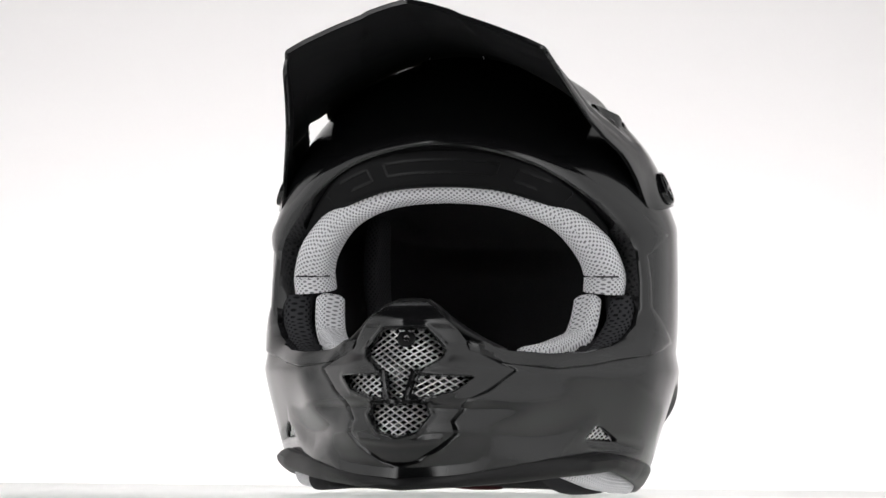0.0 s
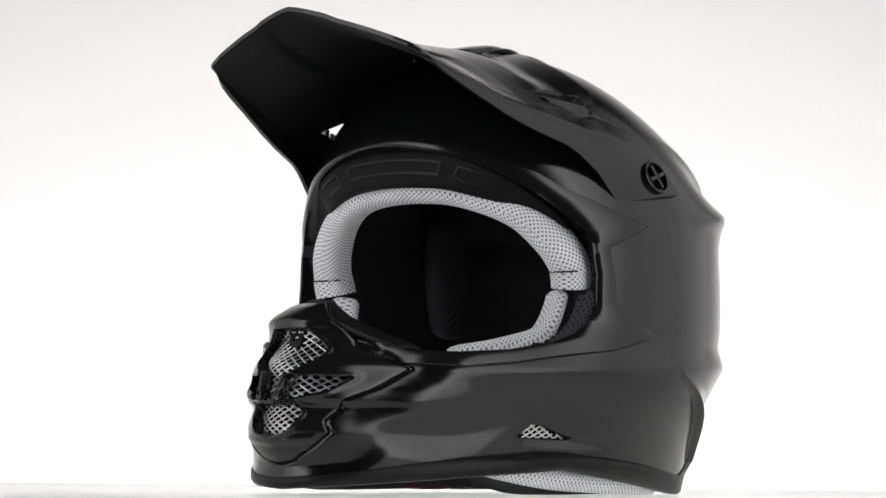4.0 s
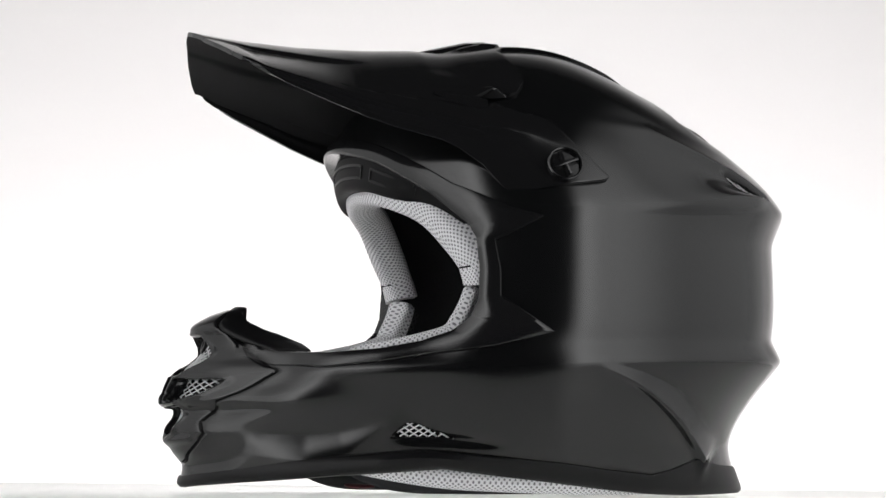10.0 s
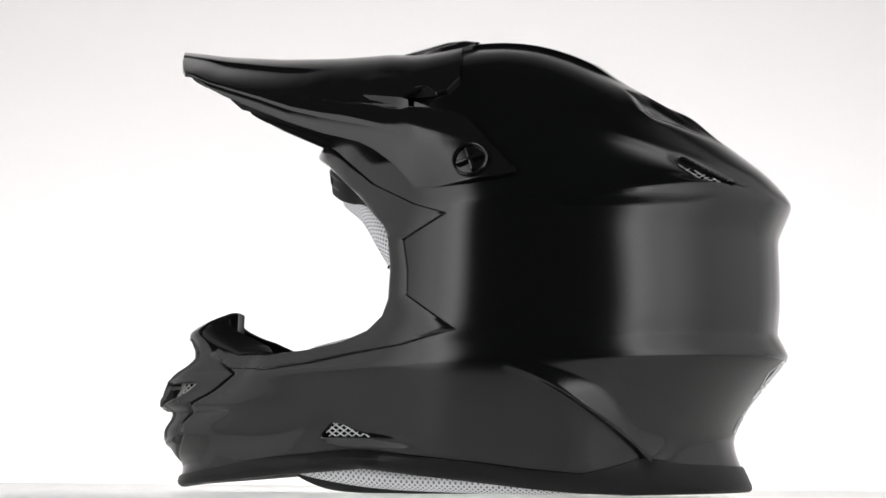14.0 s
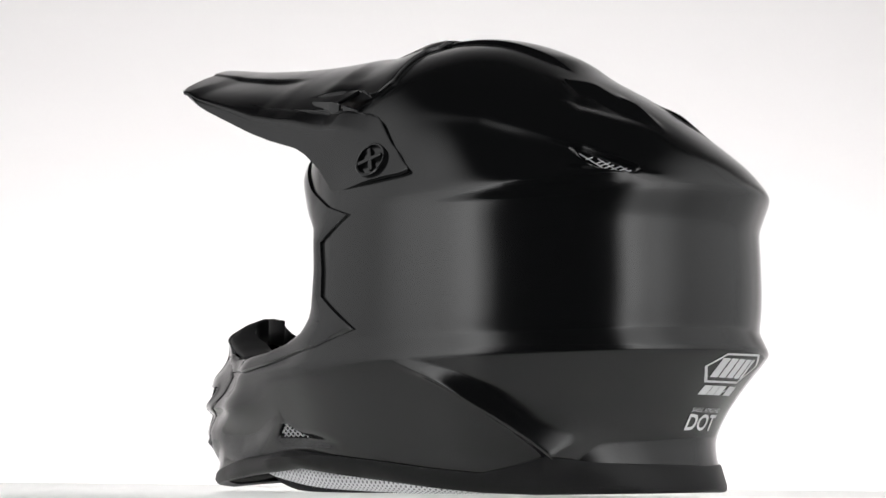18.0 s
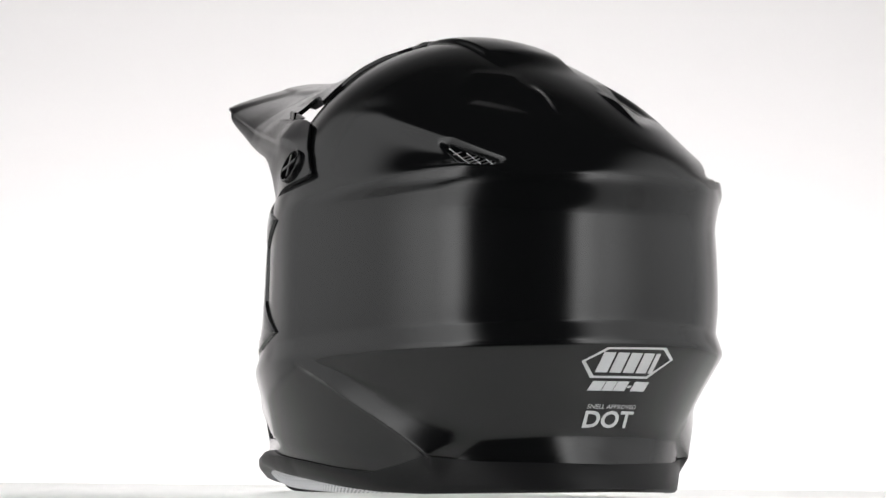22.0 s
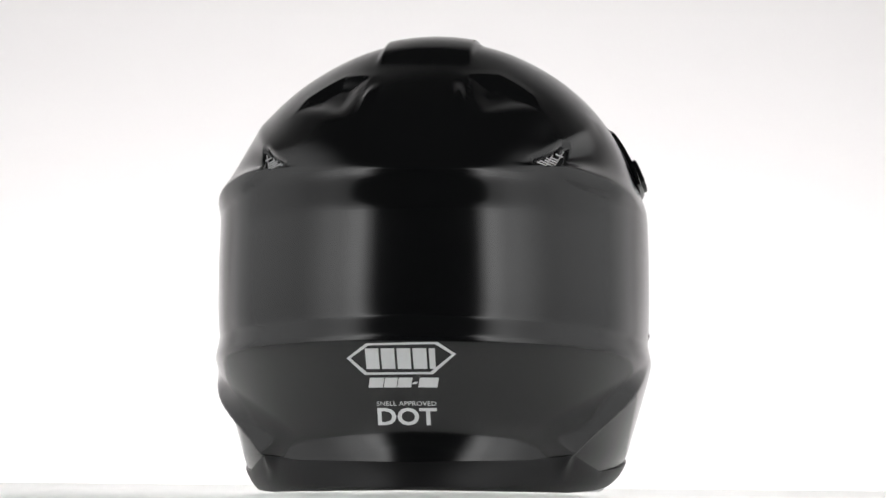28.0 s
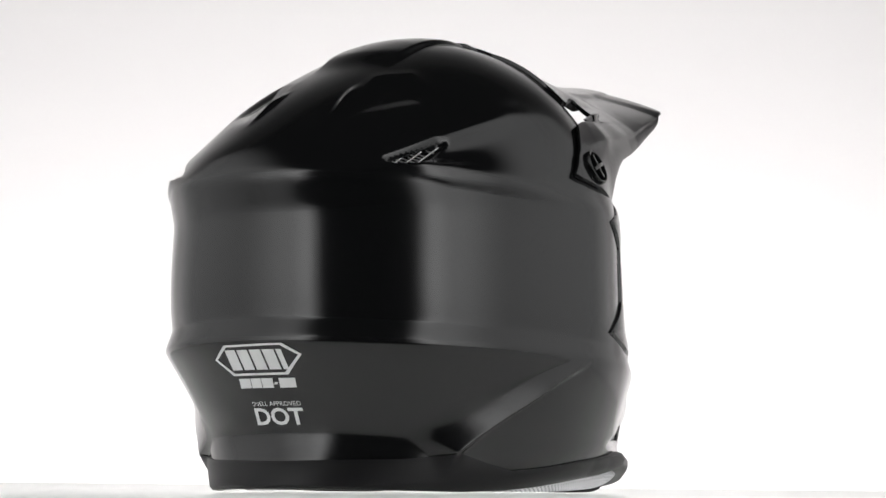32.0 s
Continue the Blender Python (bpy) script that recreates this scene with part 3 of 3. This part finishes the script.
M_RED = material("red_webbing", (0.07, 0.003, 0.006), 0.85, grain=0.2, grain_scale=900)


def cushion(name, path, halves, mat, radial, n=70, m=28, power=2.6, closed_ends=True):
    """A padded roll along a smooth path: halves are (depth, radial) half sizes along it, radial(p) the way out."""
    P = smooth_path(path, n)
    S = smooth_path(halves, n)
    tan = np.gradient(P, axis=0)
    tan /= np.linalg.norm(tan, axis=1)[:, None]
    run = np.concatenate([[0], np.cumsum(np.linalg.norm(np.diff(P, axis=0), axis=1))])
    verts, uvs = [], []
    for i, (p, t) in enumerate(zip(P, tan)):
        o = np.array(radial(p), float)
        o -= t * o.dot(t)
        o /= np.linalg.norm(o)
        s = np.cross(t, o)
        e = min(1.0, 0.35 + 0.65 * math.sqrt(max(0.0, min(i, n - 1 - i) / 4.0))) if closed_ends else 1.0
        ds, do = S[i] * e
        for k in range(m):
            q = 2 * math.pi * k / m
            cs, sn = math.cos(q), math.sin(q)
            verts.append(p + s * ds * math.copysign(abs(cs) ** (2 / power), cs) + o * do * math.copysign(abs(sn) ** (2 / power), sn))
            uvs.append((run[i], k / m * 2 * math.pi * 0.5 * (S[i][0] + S[i][1])))
    faces = []
    for i in range(n - 1):
        for k in range(m):
            l = (k + 1) % m
            faces.append((i * m + k, i * m + l, (i + 1) * m + l, (i + 1) * m + k))
    faces += [tuple(range(m))[::-1], tuple((n - 1) * m + k for k in range(m))]
    me = mesh_of(name, verts, faces, mat, True)
    lay = me.uv_layers.new(name="cloth")
    for poly in me.polygons:
        wrap = len(poly.vertices) == 4 and {v % m for v in poly.vertices} == {0, m - 1}
        for li in poly.loop_indices:
            v = me.loops[li].vertex_index
            u, w = uvs[v]
            if wrap and v % m == 0:
                w = uvs[v][1] + uvs[v + m - 1][1] * m / (m - 1)
            lay.data[li].uv = (u, w)
    return me


def lattice(name, poly, pitch, place, mat, wire=0.00040, lean=0.66):
    """Expanded metal: two sets of slanted wires inside an outline, put in space by place(u, v)."""
    poly = np.array(poly, float)
    lo, hi = poly.min(0), poly.max(0)
    verts, faces = [], []
    for sgn in (1, -1):
        span = (hi[0] - lo[0]) + (hi[1] - lo[1]) / lean
        for k in range(int(span / pitch) + 3):
            u0 = (lo[0] if sgn > 0 else hi[0]) - sgn * ((hi[1] - lo[1]) / lean) + sgn * (k * pitch)
            vs = np.arange(lo[1], hi[1], 0.0007)
            us = u0 + sgn * (vs - lo[1]) / lean
            ins = in_poly(np.stack([us, vs], -1), poly) > -0.0002
            i = 0
            while i < len(vs):
                if not ins[i]:
                    i += 1
                    continue
                j = i
                while j + 1 < len(vs) and ins[j + 1]:
                    j += 1
                if j - i >= 2:
                    ids = sorted(set(list(range(i, j, 3)) + [j]))
                    pts = np.array([place(us[q], vs[q]) for q in ids])
                    t = np.gradient(pts, axis=0)
                    t /= np.linalg.norm(t, axis=1)[:, None] + 1e-12
                    base = len(verts)
                    for p, w in zip(pts, t):
                        a = np.cross(w, (0.9, 0.3, 0.2))
                        a /= np.linalg.norm(a)
                        b = np.cross(w, a)
                        for c, s in ((1, 0), (0, 1), (-1, 0), (0, -1)):
                            verts.append(p + (a * c * 1.25 + b * s) * wire)
                    for q in range(len(ids) - 1):
                        for r in range(4):
                            x = base + q * 4
                            faces.append((x + r, x + (r + 1) % 4, x + 4 + (r + 1) % 4, x + 4 + r))
                i = j + 1
    return mesh_of(name, verts, faces, mat, True)


# ---- vents of the shell ----
def vent_plane(corners, inset):
    """Maps side view points to a flat panel through three points of the shell, pushed in."""
    p = [on_side(*c) for c in corners]
    n = np.cross(p[1] - p[0], p[2] - p[0])
    n /= np.linalg.norm(n)
    if n[1] < 0:
        n = -n

    def place(x, z):
        y = p[0][1] - (n[0] * (x - p[0][0]) + n[2] * (z - p[0][2])) / n[1]
        return np.array((x, y, z)) - n * inset
    return place


def mirrored(place, side):
    return lambda u, v: place(u, v) * np.array((1, side, 1))


chin_place = vent_plane([(0.062, 0.029), (0.043, 0.0455), (0.026, 0.0285)], 0.0022)
REAR_MESH = np.array([(-134, 178.8), (-163, 168.6), (-161, 165.6), (-152, 166.5)]) * MM
rear_place = vent_plane([(-0.129, 0.1835), (-0.167, 0.1675), (-0.150, 0.1615)], 0.0028)
for sd in (1, -1):
    part("chin_vent_mesh", lattice("chin_vent_mesh", SIDE_VENT, 0.0047, mirrored(chin_place, sd), M_WIRE), helmet, "bright diamond mesh in the chin bar vent")
    part("rear_vent_mesh", lattice("rear_vent_mesh", REAR_MESH, 0.0040, mirrored(rear_place, sd), M_WIRE, 0.00030), helmet, "bright diamond mesh in the rear vent")

# ---- nose piece with its three vents ----
V_TOP = np.array([(0, 86), (11, 86), (20.5, 76), (19, 71.5), (7.2, 62.5), (4.6, 50.5), (0, 48.5)]) * MM
V_SIDE = np.array([(8.2, 62.2), (34.0, 61.6), (27, 55.0), (11, 50), (7.2, 50.2)]) * MM
V_LOW = np.array([(0, 46.6), (13, 47.6), (15.5, 42), (10, 33.3), (0, 30.8)]) * MM


def build_nose():
    """The plate in rows of even height; each row ends on the outline with a sharp drop."""
    zs = np.unique(np.concatenate([np.linspace(0.0172, 0.1015, 104), NOSE[:, 1]]))
    zs = zs[np.concatenate([[True], np.diff(zs) > 0.0002])]
    wide = np.maximum(np.interp(zs, NOSE[::-1, 1], NOSE[::-1, 0]), 0.0008)
    f = np.concatenate([np.linspace(0, 0.965, 52), [1.0, 1.0, 1.0]])
    drop = np.concatenate([np.zeros(52), [0.0004, 0.0016, 0.0075]])
    f, drop = np.concatenate([-f[:0:-1], f]), np.concatenate([drop[:0:-1], drop])
    Y, Z = wide[:, None] * f[None], np.repeat(zs[:, None], len(f), 1)
    P = np.stack([np.abs(Y), Z], -1)
    X = nose_x(Y, Z)
    deep = np.zeros_like(X)
    for poly in (V_TOP, V_SIDE, V_LOW):
        full = np.vstack([poly, [(-0.01, poly[-1][1]), (-0.01, poly[0][1])]]) if poly[0][0] == 0 else poly
        v = in_poly(P, full)
        deep = np.maximum(deep, ease((v + 0.0003) / 0.0012) * 0.0105)
        X = X + 0.0012 * np.exp(-((v + 0.0014) / 0.0011) ** 2) * (v < 0.0004)
    X = X - deep - drop[None]
    # bevelled lower lip
    X = X + 0.0016 * (1 - ease(np.abs(Z - 0.0275 - 0.10 * np.abs(Y)) / 0.0030)) * (np.abs(Y) < 0.022)
    V = np.stack([X, Y, Z], -1)
    return mesh_of("nose_piece", V.reshape(-1, 3), grid_faces(len(zs), len(f)), M_PLASTIC, True, 32)


NOSE_IN = 1.0
nose = part("nose_piece", build_nose(), helmet, "angular black nose piece with mesh vents")
solid(nose, 0.003, NOSE_IN)


def nose_place(y, z):
    return np.array((nose_x(y, z) - 0.0068, y, z))


def whole(poly):
    p = np.array(poly)
    return np.vstack([p, (p * (-1, 1))[::-1]])


part("top_vent_mesh", lattice("top_vent_mesh", whole(V_TOP), 0.0050, nose_place, M_WIRE), nose, "bright diamond mesh in the nose vent")
part("low_vent_mesh", lattice("low_vent_mesh", whole(V_LOW), 0.0050, nose_place, M_WIRE), nose, "bright diamond mesh in the nose vent")
for sd in (1, -1):
    part("side_vent_mesh", lattice("side_vent_mesh", V_SIDE * (sd, 1), 0.0050, nose_place, M_WIRE), nose, "bright diamond mesh in the nose vent")
# shield frame: two legs that meet below
for sd in (1, -1):
    legs = [(nose_x(8.6 * MM, 64 * MM) + 0.0012, 7.6 * MM * sd, 64 * MM), (nose_x(6 * MM, 56 * MM) + 0.0016, 5.9 * MM * sd, 56 * MM), (nose_x(3 * MM, 49 * MM) + 0.0014, 4.2 * MM * sd, 49.6 * MM)]
    part("shield_leg", tube("shield_leg", smooth_path(legs, 12), [(-1.1 * MM, -4 * MM), (1.1 * MM, -4 * MM), (0.7 * MM, 0.6 * MM), (-0.7 * MM, 0.6 * MM)], M_PLASTIC,
                            normal=lambda p: (1, 0, 0)), nose)
foot = [(nose_x(y * MM, 48.6 * MM) + 0.0010, y * MM, (48.2 + 0.05 * y * y) * MM) for y in (-4.6, -2.3, 0, 2.3, 4.6)]
part("shield_foot", tube("shield_foot", smooth_path(foot, 14), [(-1.2 * MM, -4 * MM), (1.2 * MM, -4 * MM), (0.8 * MM, 0.8 * MM), (-0.8 * MM, 0.8 * MM)], M_PLASTIC, normal=lambda p: (1, 0, 0)), nose)
# screw above the top vent
sc = part("nose_screw", disc("nose_screw", 0.0048, 0.002, M_RUBBER, [(1.0, -0.003), (1.0, 0.0002), (0.9, 0.0006), (0.4, 0.0006), (0.3, -0.0006), (0.0, -0.0006)], 24), nose)
sc.matrix_local = Matrix.Translation((nose_x(0, 0.082) - 0.006, 0, 0.0815)) @ Vector((1, 0, 0.35)).to_track_quat("Z", "X").to_matrix().to_4x4()

# breath guard behind the nose piece
gv = []
gy = np.linspace(-44, 44, 45)
for y in gy:
    a = abs(y)
    zt = np.interp(a, [0, 8, 14, 20, 27, 35, 44], [102.4, 101.8, 98.4, 93, 87.2, 82, 77.5])
    xt = nose_x(y * MM, zt * MM) / MM
    back = np.interp(a, [0, 10, 14, 18, 22, 28, 36, 44], [5, 6, 9, 15, 21, 26, 26, 20])
    for f, dz in ((0.0, -1.6), (0.10, 0.1), (0.35, 0.5), (0.70, 0.5), (0.96, 0.2), (1.0, -1.0), (0.97, -6.0), (0.92, -15.0)):
        gv.append(((xt - 1.2 - back * f) * MM, y * MM * (1 if dz > -3 else 0.97), (zt + dz + 0.6) * MM))
guard = part("breath_guard", mesh_of("breath_guard", gv, grid_faces(45, 8), M_RUBBER, True, 60), helmet, "soft black rubber breath guard")
solid(guard, 0.0022, -1)
# ---- base trim: a rubber edge round the bottom of the shell ----
def build_trim():
    az = np.linspace(0, 360, 300, endpoint=False)
    verts = []
    for a in az:
        f = a if a <= 180 else 360 - a
        q = radians(f)
        top = np.interp(f, [0, 30, 44, 52, 60, 75, 90, 110, 130, 150, 158, 166, 172, 180], [15.5, 17, 20, 15, 11.5, 14, 17.5, 21, 24.5, 21, 18, 14, 11.5, 9.5]) * MM
        low = np.interp(f, [0, 45, 60, 75, 90, 110, 125, 150, 180], [3, 2, 3, 5.5, 8.5, 12.5, 16, 12, 5]) * MM
        flare = np.interp(f, [100, 112, 125, 137, 150, 162], [0, 2.5, 7, 7, 3, 0])       # the lip stands out beside the chin bar
        for s, o, w in ((1.0, -0.6, 0), (1.0, 0.9, 0.2), (0.9, 1.4, 0.55), (0.55, 1.6, 1), (0.2, 1.8, 1), (0.0, 1.4, 0.95), (-0.12, 0.0, 0.9), (-0.14, -3.0, 0.8), (0.0, -7.5, 0.4)):
            p = at_azimuth(q, low + (top - low) * s if s >= 0 else low + s * 0.012)
            d = np.array((-math.cos(q), math.sin(q), 0))
            p = p + d * (o + flare * w) * MM
            verts.append(p if a <= 180 else mirror_y(p))
    return mesh_of("base_trim", verts, grid_faces(300, 9, True), M_RUBBER, True, 40)


part("base_trim", build_trim(), helmet, "matt black rubber edge trim")

# ---- inside: lining, pads, neck roll ----
def build_lining():
    C = np.array((XC, 0, 0.10))
    pick = list(range(24, rows, 3))
    H = C + (G[pick][:, ::4] - C) * np.array((0.86, 0.84, 0.88))
    nr, nc = H.shape[:2]
    D = in_port(H + np.array((0.006, 0, 0)))
    verts, idx, faces = [], {}, []
    for i in range(nr - 1):
        for j in range(nc):
            q = ((i, j), (i, (j + 1) % nc), (i + 1, (j + 1) % nc), (i + 1, j))
            if all(D[c] < 0 for c in q):
                f = []
                for c in q:
                    if c not in idx:
                        idx[c] = len(verts)
                        verts.append(H[c])
                    f.append(idx[c])
                faces.append(f)
    return mesh_of("lining", verts, faces, M_CLOTH)


lining = part("lining", build_lining(), helmet, "black cloth head lining")
solid(lining, 0.003, 1)


def from_face(p):
    """Way out from the middle of the face opening."""
    return (0.0, p[1], (p[2] - 0.100))


brow = [(10, -83.5, 116), (12, -84, 124), (20, -78, 139), (32, -61, 155.5), (46, -34, 165), (51, 0, 167.5), (46, 34, 165), (32, 61, 155.5), (20, 78, 139), (12, 84, 124), (10, 83.5, 116)]
hv = [(9, 11.5), (9, 11.5), (10, 10.5), (10, 8.5), (10, 7.2), (10, 6.6), (10, 7.2), (10, 8.5), (10, 10.5), (9, 11.5), (9, 11.5)]
pad = part("brow_pad", cushion("brow_pad", np.array(brow) * MM, np.array(hv) * MM, M_GREY, from_face, 150, 40), helmet, "light grey spacer mesh brow pad")
for sd in (1, -1):
    cuff = [(12, 84 * sd, 123.5), (10.6, 83.8 * sd, 119), (9.6, 83.4 * sd, 114.5)]
    part("pad_end", cushion("pad_end", np.array(cuff) * MM, np.array([(9.1, 11.7), (9.15, 11.75), (9.1, 11.7)]) * MM, M_GREY, from_face, 14, 40, 3.0, False), pad, "stitched grey pad end")
    seam = [(19.3, 73 * sd, 122.6), (21.6, 83 * sd, 122.2), (19.3, 93 * sd, 122.4)]
    part("stitching", tube("stitching", smooth_path(np.array(seam) * MM, 16), [(-0.4 * MM, -0.3 * MM), (0.4 * MM, -0.3 * MM), (0.4 * MM, 0.4 * MM), (-0.4 * MM, 0.4 * MM)], M_CLOTH, normal=lambda p: (1, 0, 0)), pad)

for sd in (1, -1):
    body = [(4, 95.5 * sd, 112), (8, 95 * sd, 101), (14, 92 * sd, 88), (30, 84 * sd, 74), (58, 68 * sd, 66), (84, 50 * sd, 62)]
    cheek = part("cheek_pad", cushion("cheek_pad", np.array(body) * MM, np.array([(8, 8.2), (8.5, 8.4), (9, 8.5), (9, 8), (8, 7), (8, 6)]) * MM, M_DARKMESH,
                                      lambda p: (0.02, p[1], 0.02), 60, 30, 4.0), helmet, "black cheek pad with a grey mesh inner edge")
    lip = [(11, 74.5 * sd, 112.5), (13.5, 74 * sd, 104), (18, 72.5 * sd, 94), (23, 69.5 * sd, 86.5), (38, 63 * sd, 81.5), (56, 57 * sd, 78.5), (74, 46 * sd, 77)]
    part("grey_edge", cushion("grey_edge", np.array(lip) * MM, np.array([(4.4, 8.0), (4.6, 8.2), (5.0, 8.2), (5.8, 7.6), (6, 6.4), (5, 4.8), (3.2, 3.2)]) * MM, M_GREY,
                              lambda p: (0.05, p[1], 0.0), 60, 30, 4.0), cheek, "light grey spacer mesh pad edge")
    drop = [(-2, 76 * sd, 34), (20, 72 * sd, 40), (45, 60 * sd, 42), (75, 42 * sd, 42)]
    part("cheek_base", cushion("cheek_base", np.array(drop) * MM, np.array([(30, 10), (34, 10), (32, 10), (28, 8)]) * MM, M_CLOTH, lambda p: (0.25, p[1], 0.0), 30, 24), cheek, "black cloth lower cheek pad")
    roll = [(80, 64 * sd, 16.5), (60, 72 * sd, 14.5), (30, 79.5 * sd, 11.5), (0, 84 * sd, 9.5), (-40, 87 * sd, 7.5), (-70, 81 * sd, 7), (-95, 68 * sd, 7)]
    part("neck_roll", cushion("neck_roll", np.array(roll) * MM, np.array([(3, 4), (5.5, 7), (7, 8.5), (6.8, 8.5), (6, 8), (5.5, 7), (5, 5)]) * MM, M_GREY, lambda p: (0.1, p[1], -0.02), 80, 30), helmet,
         "light grey spacer mesh neck roll")
    strap = [(80, 56 * sd, 18), (66, 64 * sd, 13.5), (48, 69 * sd, 10.8), (20, 73 * sd, 10), (-15, 74 * sd, 10), (-45, 73 * sd, 10), (-78, 67 * sd, 9.5), (-100, 55 * sd, 9)]
    part("strap_cover", cushion("strap_cover", np.array(strap) * MM, np.array([(4, 4), (7, 6), (9, 6.5), (9, 6), (9, 6), (8.6, 6), (8, 6), (7, 5)]) * MM, M_CLOTH, lambda p: (0.1, p[1], 0.0), 50, 20, 3.2), helmet, "black padded chin strap cover")
    inner = [(-76, 66 * sd, 166), (-77, 68 * sd, 140), (-78, 67 * sd, 115), (-78, 64 * sd, 92)]
    part("side_pad", cushion("side_pad", np.array(inner) * MM, np.array([(15, 5), (17, 6), (17, 6), (15, 5)]) * MM, M_INNER, lambda p: (0.0, p[1], 0.0), 40, 24, 3.5), helmet, "dark perforated inner side pad")

rear_roll = [(-95, -66, 8), (-118, -50, 8.5), (-134, -25, 9), (-139, 0, 9), (-134, 25, 9), (-118, 50, 8.5), (-95, 66, 8)]
part("rear_neck_roll", cushion("rear_neck_roll", np.array(rear_roll) * MM, np.array([(7, 7)] * 7) * MM, M_CLOTH, lambda p: (p[0] + 0.03, p[1], 0.0), 60, 20), helmet, "black cloth rear neck roll")
part("pull_tab", cushion("pull_tab", np.array([(64, 8, 5), (62, 22, 4.5), (58, 36, 4.5)]) * MM, np.array([(5, 1.2)] * 3) * MM, M_RED, lambda p: (0, 0.1, 1.0), 12, 12), helmet, "dark red webbing pull tab")

# brow plate with three air slots, between the moulding and the pad
plate = [(17, -85, 146), (25, -77, 155), (37, -65, 165), (49, -52, 171), (57, -30, 177.5), (60, 0, 179.5), (57, 30, 177.5), (49, 52, 171), (37, 65, 165), (25, 77, 155), (17, 85, 146)]
thick = [(4, 3), (5, 5), (6, 7), (6.5, 9), (7, 10.5), (7, 11), (7, 10.5), (6.5, 9), (6, 7), (5, 5), (4, 3)]
plate_path = smooth_path(np.array(plate) * MM, 130)
bp = part("brow_plate", cushion("brow_plate", np.array(plate) * MM, np.array(thick) * MM, M_MATT, from_face, 130, 28, 6.0), helmet, "black inner brow plate with air slots")
for lo, hi in ((24, 47), (51, 79), (83, 106)):
    mid = plate_path[lo:hi]
    o = np.array([from_face(p) for p in mid])
    o /= np.linalg.norm(o, axis=1)[:, None]
    ringp = np.vstack([mid + o * 0.0040 + np.array((0.0071, 0, 0)), (mid - o * 0.0030 + np.array((0.0068, 0, 0)))[::-1]])
    part("air_slot", tube("air_slot", ringp, [(-0.7 * MM, -0.7 * MM), (0.7 * MM, -0.7 * MM), (0.7 * MM, 0.7 * MM), (-0.7 * MM, 0.7 * MM)], M_RUBBER, closed=True, normal=lambda p: (1, 0, 0)), bp)

# ---- marks on the rear ----
def rear_quads(name, quads, parent, cut=8):
    """Flat shapes given by four corners (y, z) in mm, laid on the rear of the shell."""
    verts, faces = [], []
    for qd in quads:
        a, b, c, d = [np.array(p, float) for p in qd]
        base = len(verts)
        for i in range(cut + 1):
            for k in range(3):
                f, g = i / cut, k / 2
                y, z = (a * (1 - f) + b * f) * (1 - g) + (d * (1 - f) + c * f) * g
                p = on_rear(y * MM, z * MM)
                n = outward(p)
                if y < 0:
                    n = mirror_y(n)
                verts.append(p + n * 0.00030)
        for i in range(cut):
            for k in range(2):
                x = base + i * 3 + k
                faces.append((x, x + 3, x + 4, x + 1))
    return part(name, mesh_of(name, verts, faces, M_DECAL), parent)


def letters(body, left, right, low, high, name, bold):
    cu = bpy.data.curves.new(name, "FONT")
    cu.body, cu.offset, cu.resolution_u = body, bold, 3
    tmp = new(name, cu)
    me = bpy.data.meshes.new_from_object(tmp.evaluated_get(bpy.context.evaluated_depsgraph_get()))
    bpy.data.objects.remove(tmp)
    P = np.array([v.co[:] for v in me.vertices])
    mn, mx = P.min(0), P.max(0)
    for v, p in zip(me.vertices, P):
        y = left + (right - left) * (p[0] - mn[0]) / (mx[0] - mn[0])
        z = low + (high - low) * (p[1] - mn[1]) / (mx[1] - mn[1])
        q = on_rear(y * MM, z * MM)
        n = outward(q)
        v.co = q + (n if y >= 0 else mirror_y(n)) * 0.00030
    me.materials.clear()
    me.materials.append(M_DECAL)
    return part(name, me, helmet)


hexa = [(28, 67.3), (17.2, 74.2), (-18.8, 74.8), (-27.3, 69.2), (-15, 59.4), (19.5, 59.2)]
mid = np.mean(hexa, axis=0)
inn = [mid + (np.array(p) - mid) * np.array((0.925, 0.86)) for p in hexa]
rear_quads("badge_outline", [(hexa[i], hexa[(i + 1) % 6], inn[(i + 1) % 6], inn[i]) for i in range(6)], helmet)["label"] = "silver six-sided badge outline"
bars = []
for k in range(5):
    y = 19.0 - k * 8.0
    w = 6.8 if k < 4 else 3.0
    bars.append(((y - 0.8, 62.0), (y - w - 0.8, 62.0), (y - w + 0.9 - 0.8 - 1.2, 71.8), (y + 0.4 - 0.8 - 0.6, 71.8)))
for qd in bars:
    rear_quads("badge_bar", [qd], helmet, 3)["label"] = "silver slanted bar in the badge"
bars = []
for k, w in enumerate((7.5, 6.5, 7.0, 2.0, 9.5)):
    y = (18.2, 10.3, 3.4, -4.2, -7.2)[k]
    lo, hi = (54.6, 55.8) if k == 3 else (53.0, 57.8)
    bars.append(((y, lo), (y - w, lo), (y - w - 1.2, hi), (y - 1.2, hi)))
for qd in bars:
    rear_quads("model_bar", [qd], helmet, 3)["label"] = "silver slanted bar under the badge"
letters("SNELL APPROVED", 14.6, -15.6, 44.0, 46.2, "approval_line", 0.0)["label"] = "small silver lettering"
letters("DOT", 14.6, -15.6, 34.2, 43.0, "approval_mark", 0.025)["label"] = "bold silver lettering"


def motions():
    rows = []
    for k in range(33):
        a = START + SPIN * k
        c, s = math.cos(radians(a)), math.sin(radians(a))
        rows.append((float(k), pose(AHEAD * c - OFF * s, AHEAD * s + OFF * c, 0, 0, 0, a) @ pose(0, 0, 0, TILT, NOD, 0)))
    walk(helmet, rows)


motions()
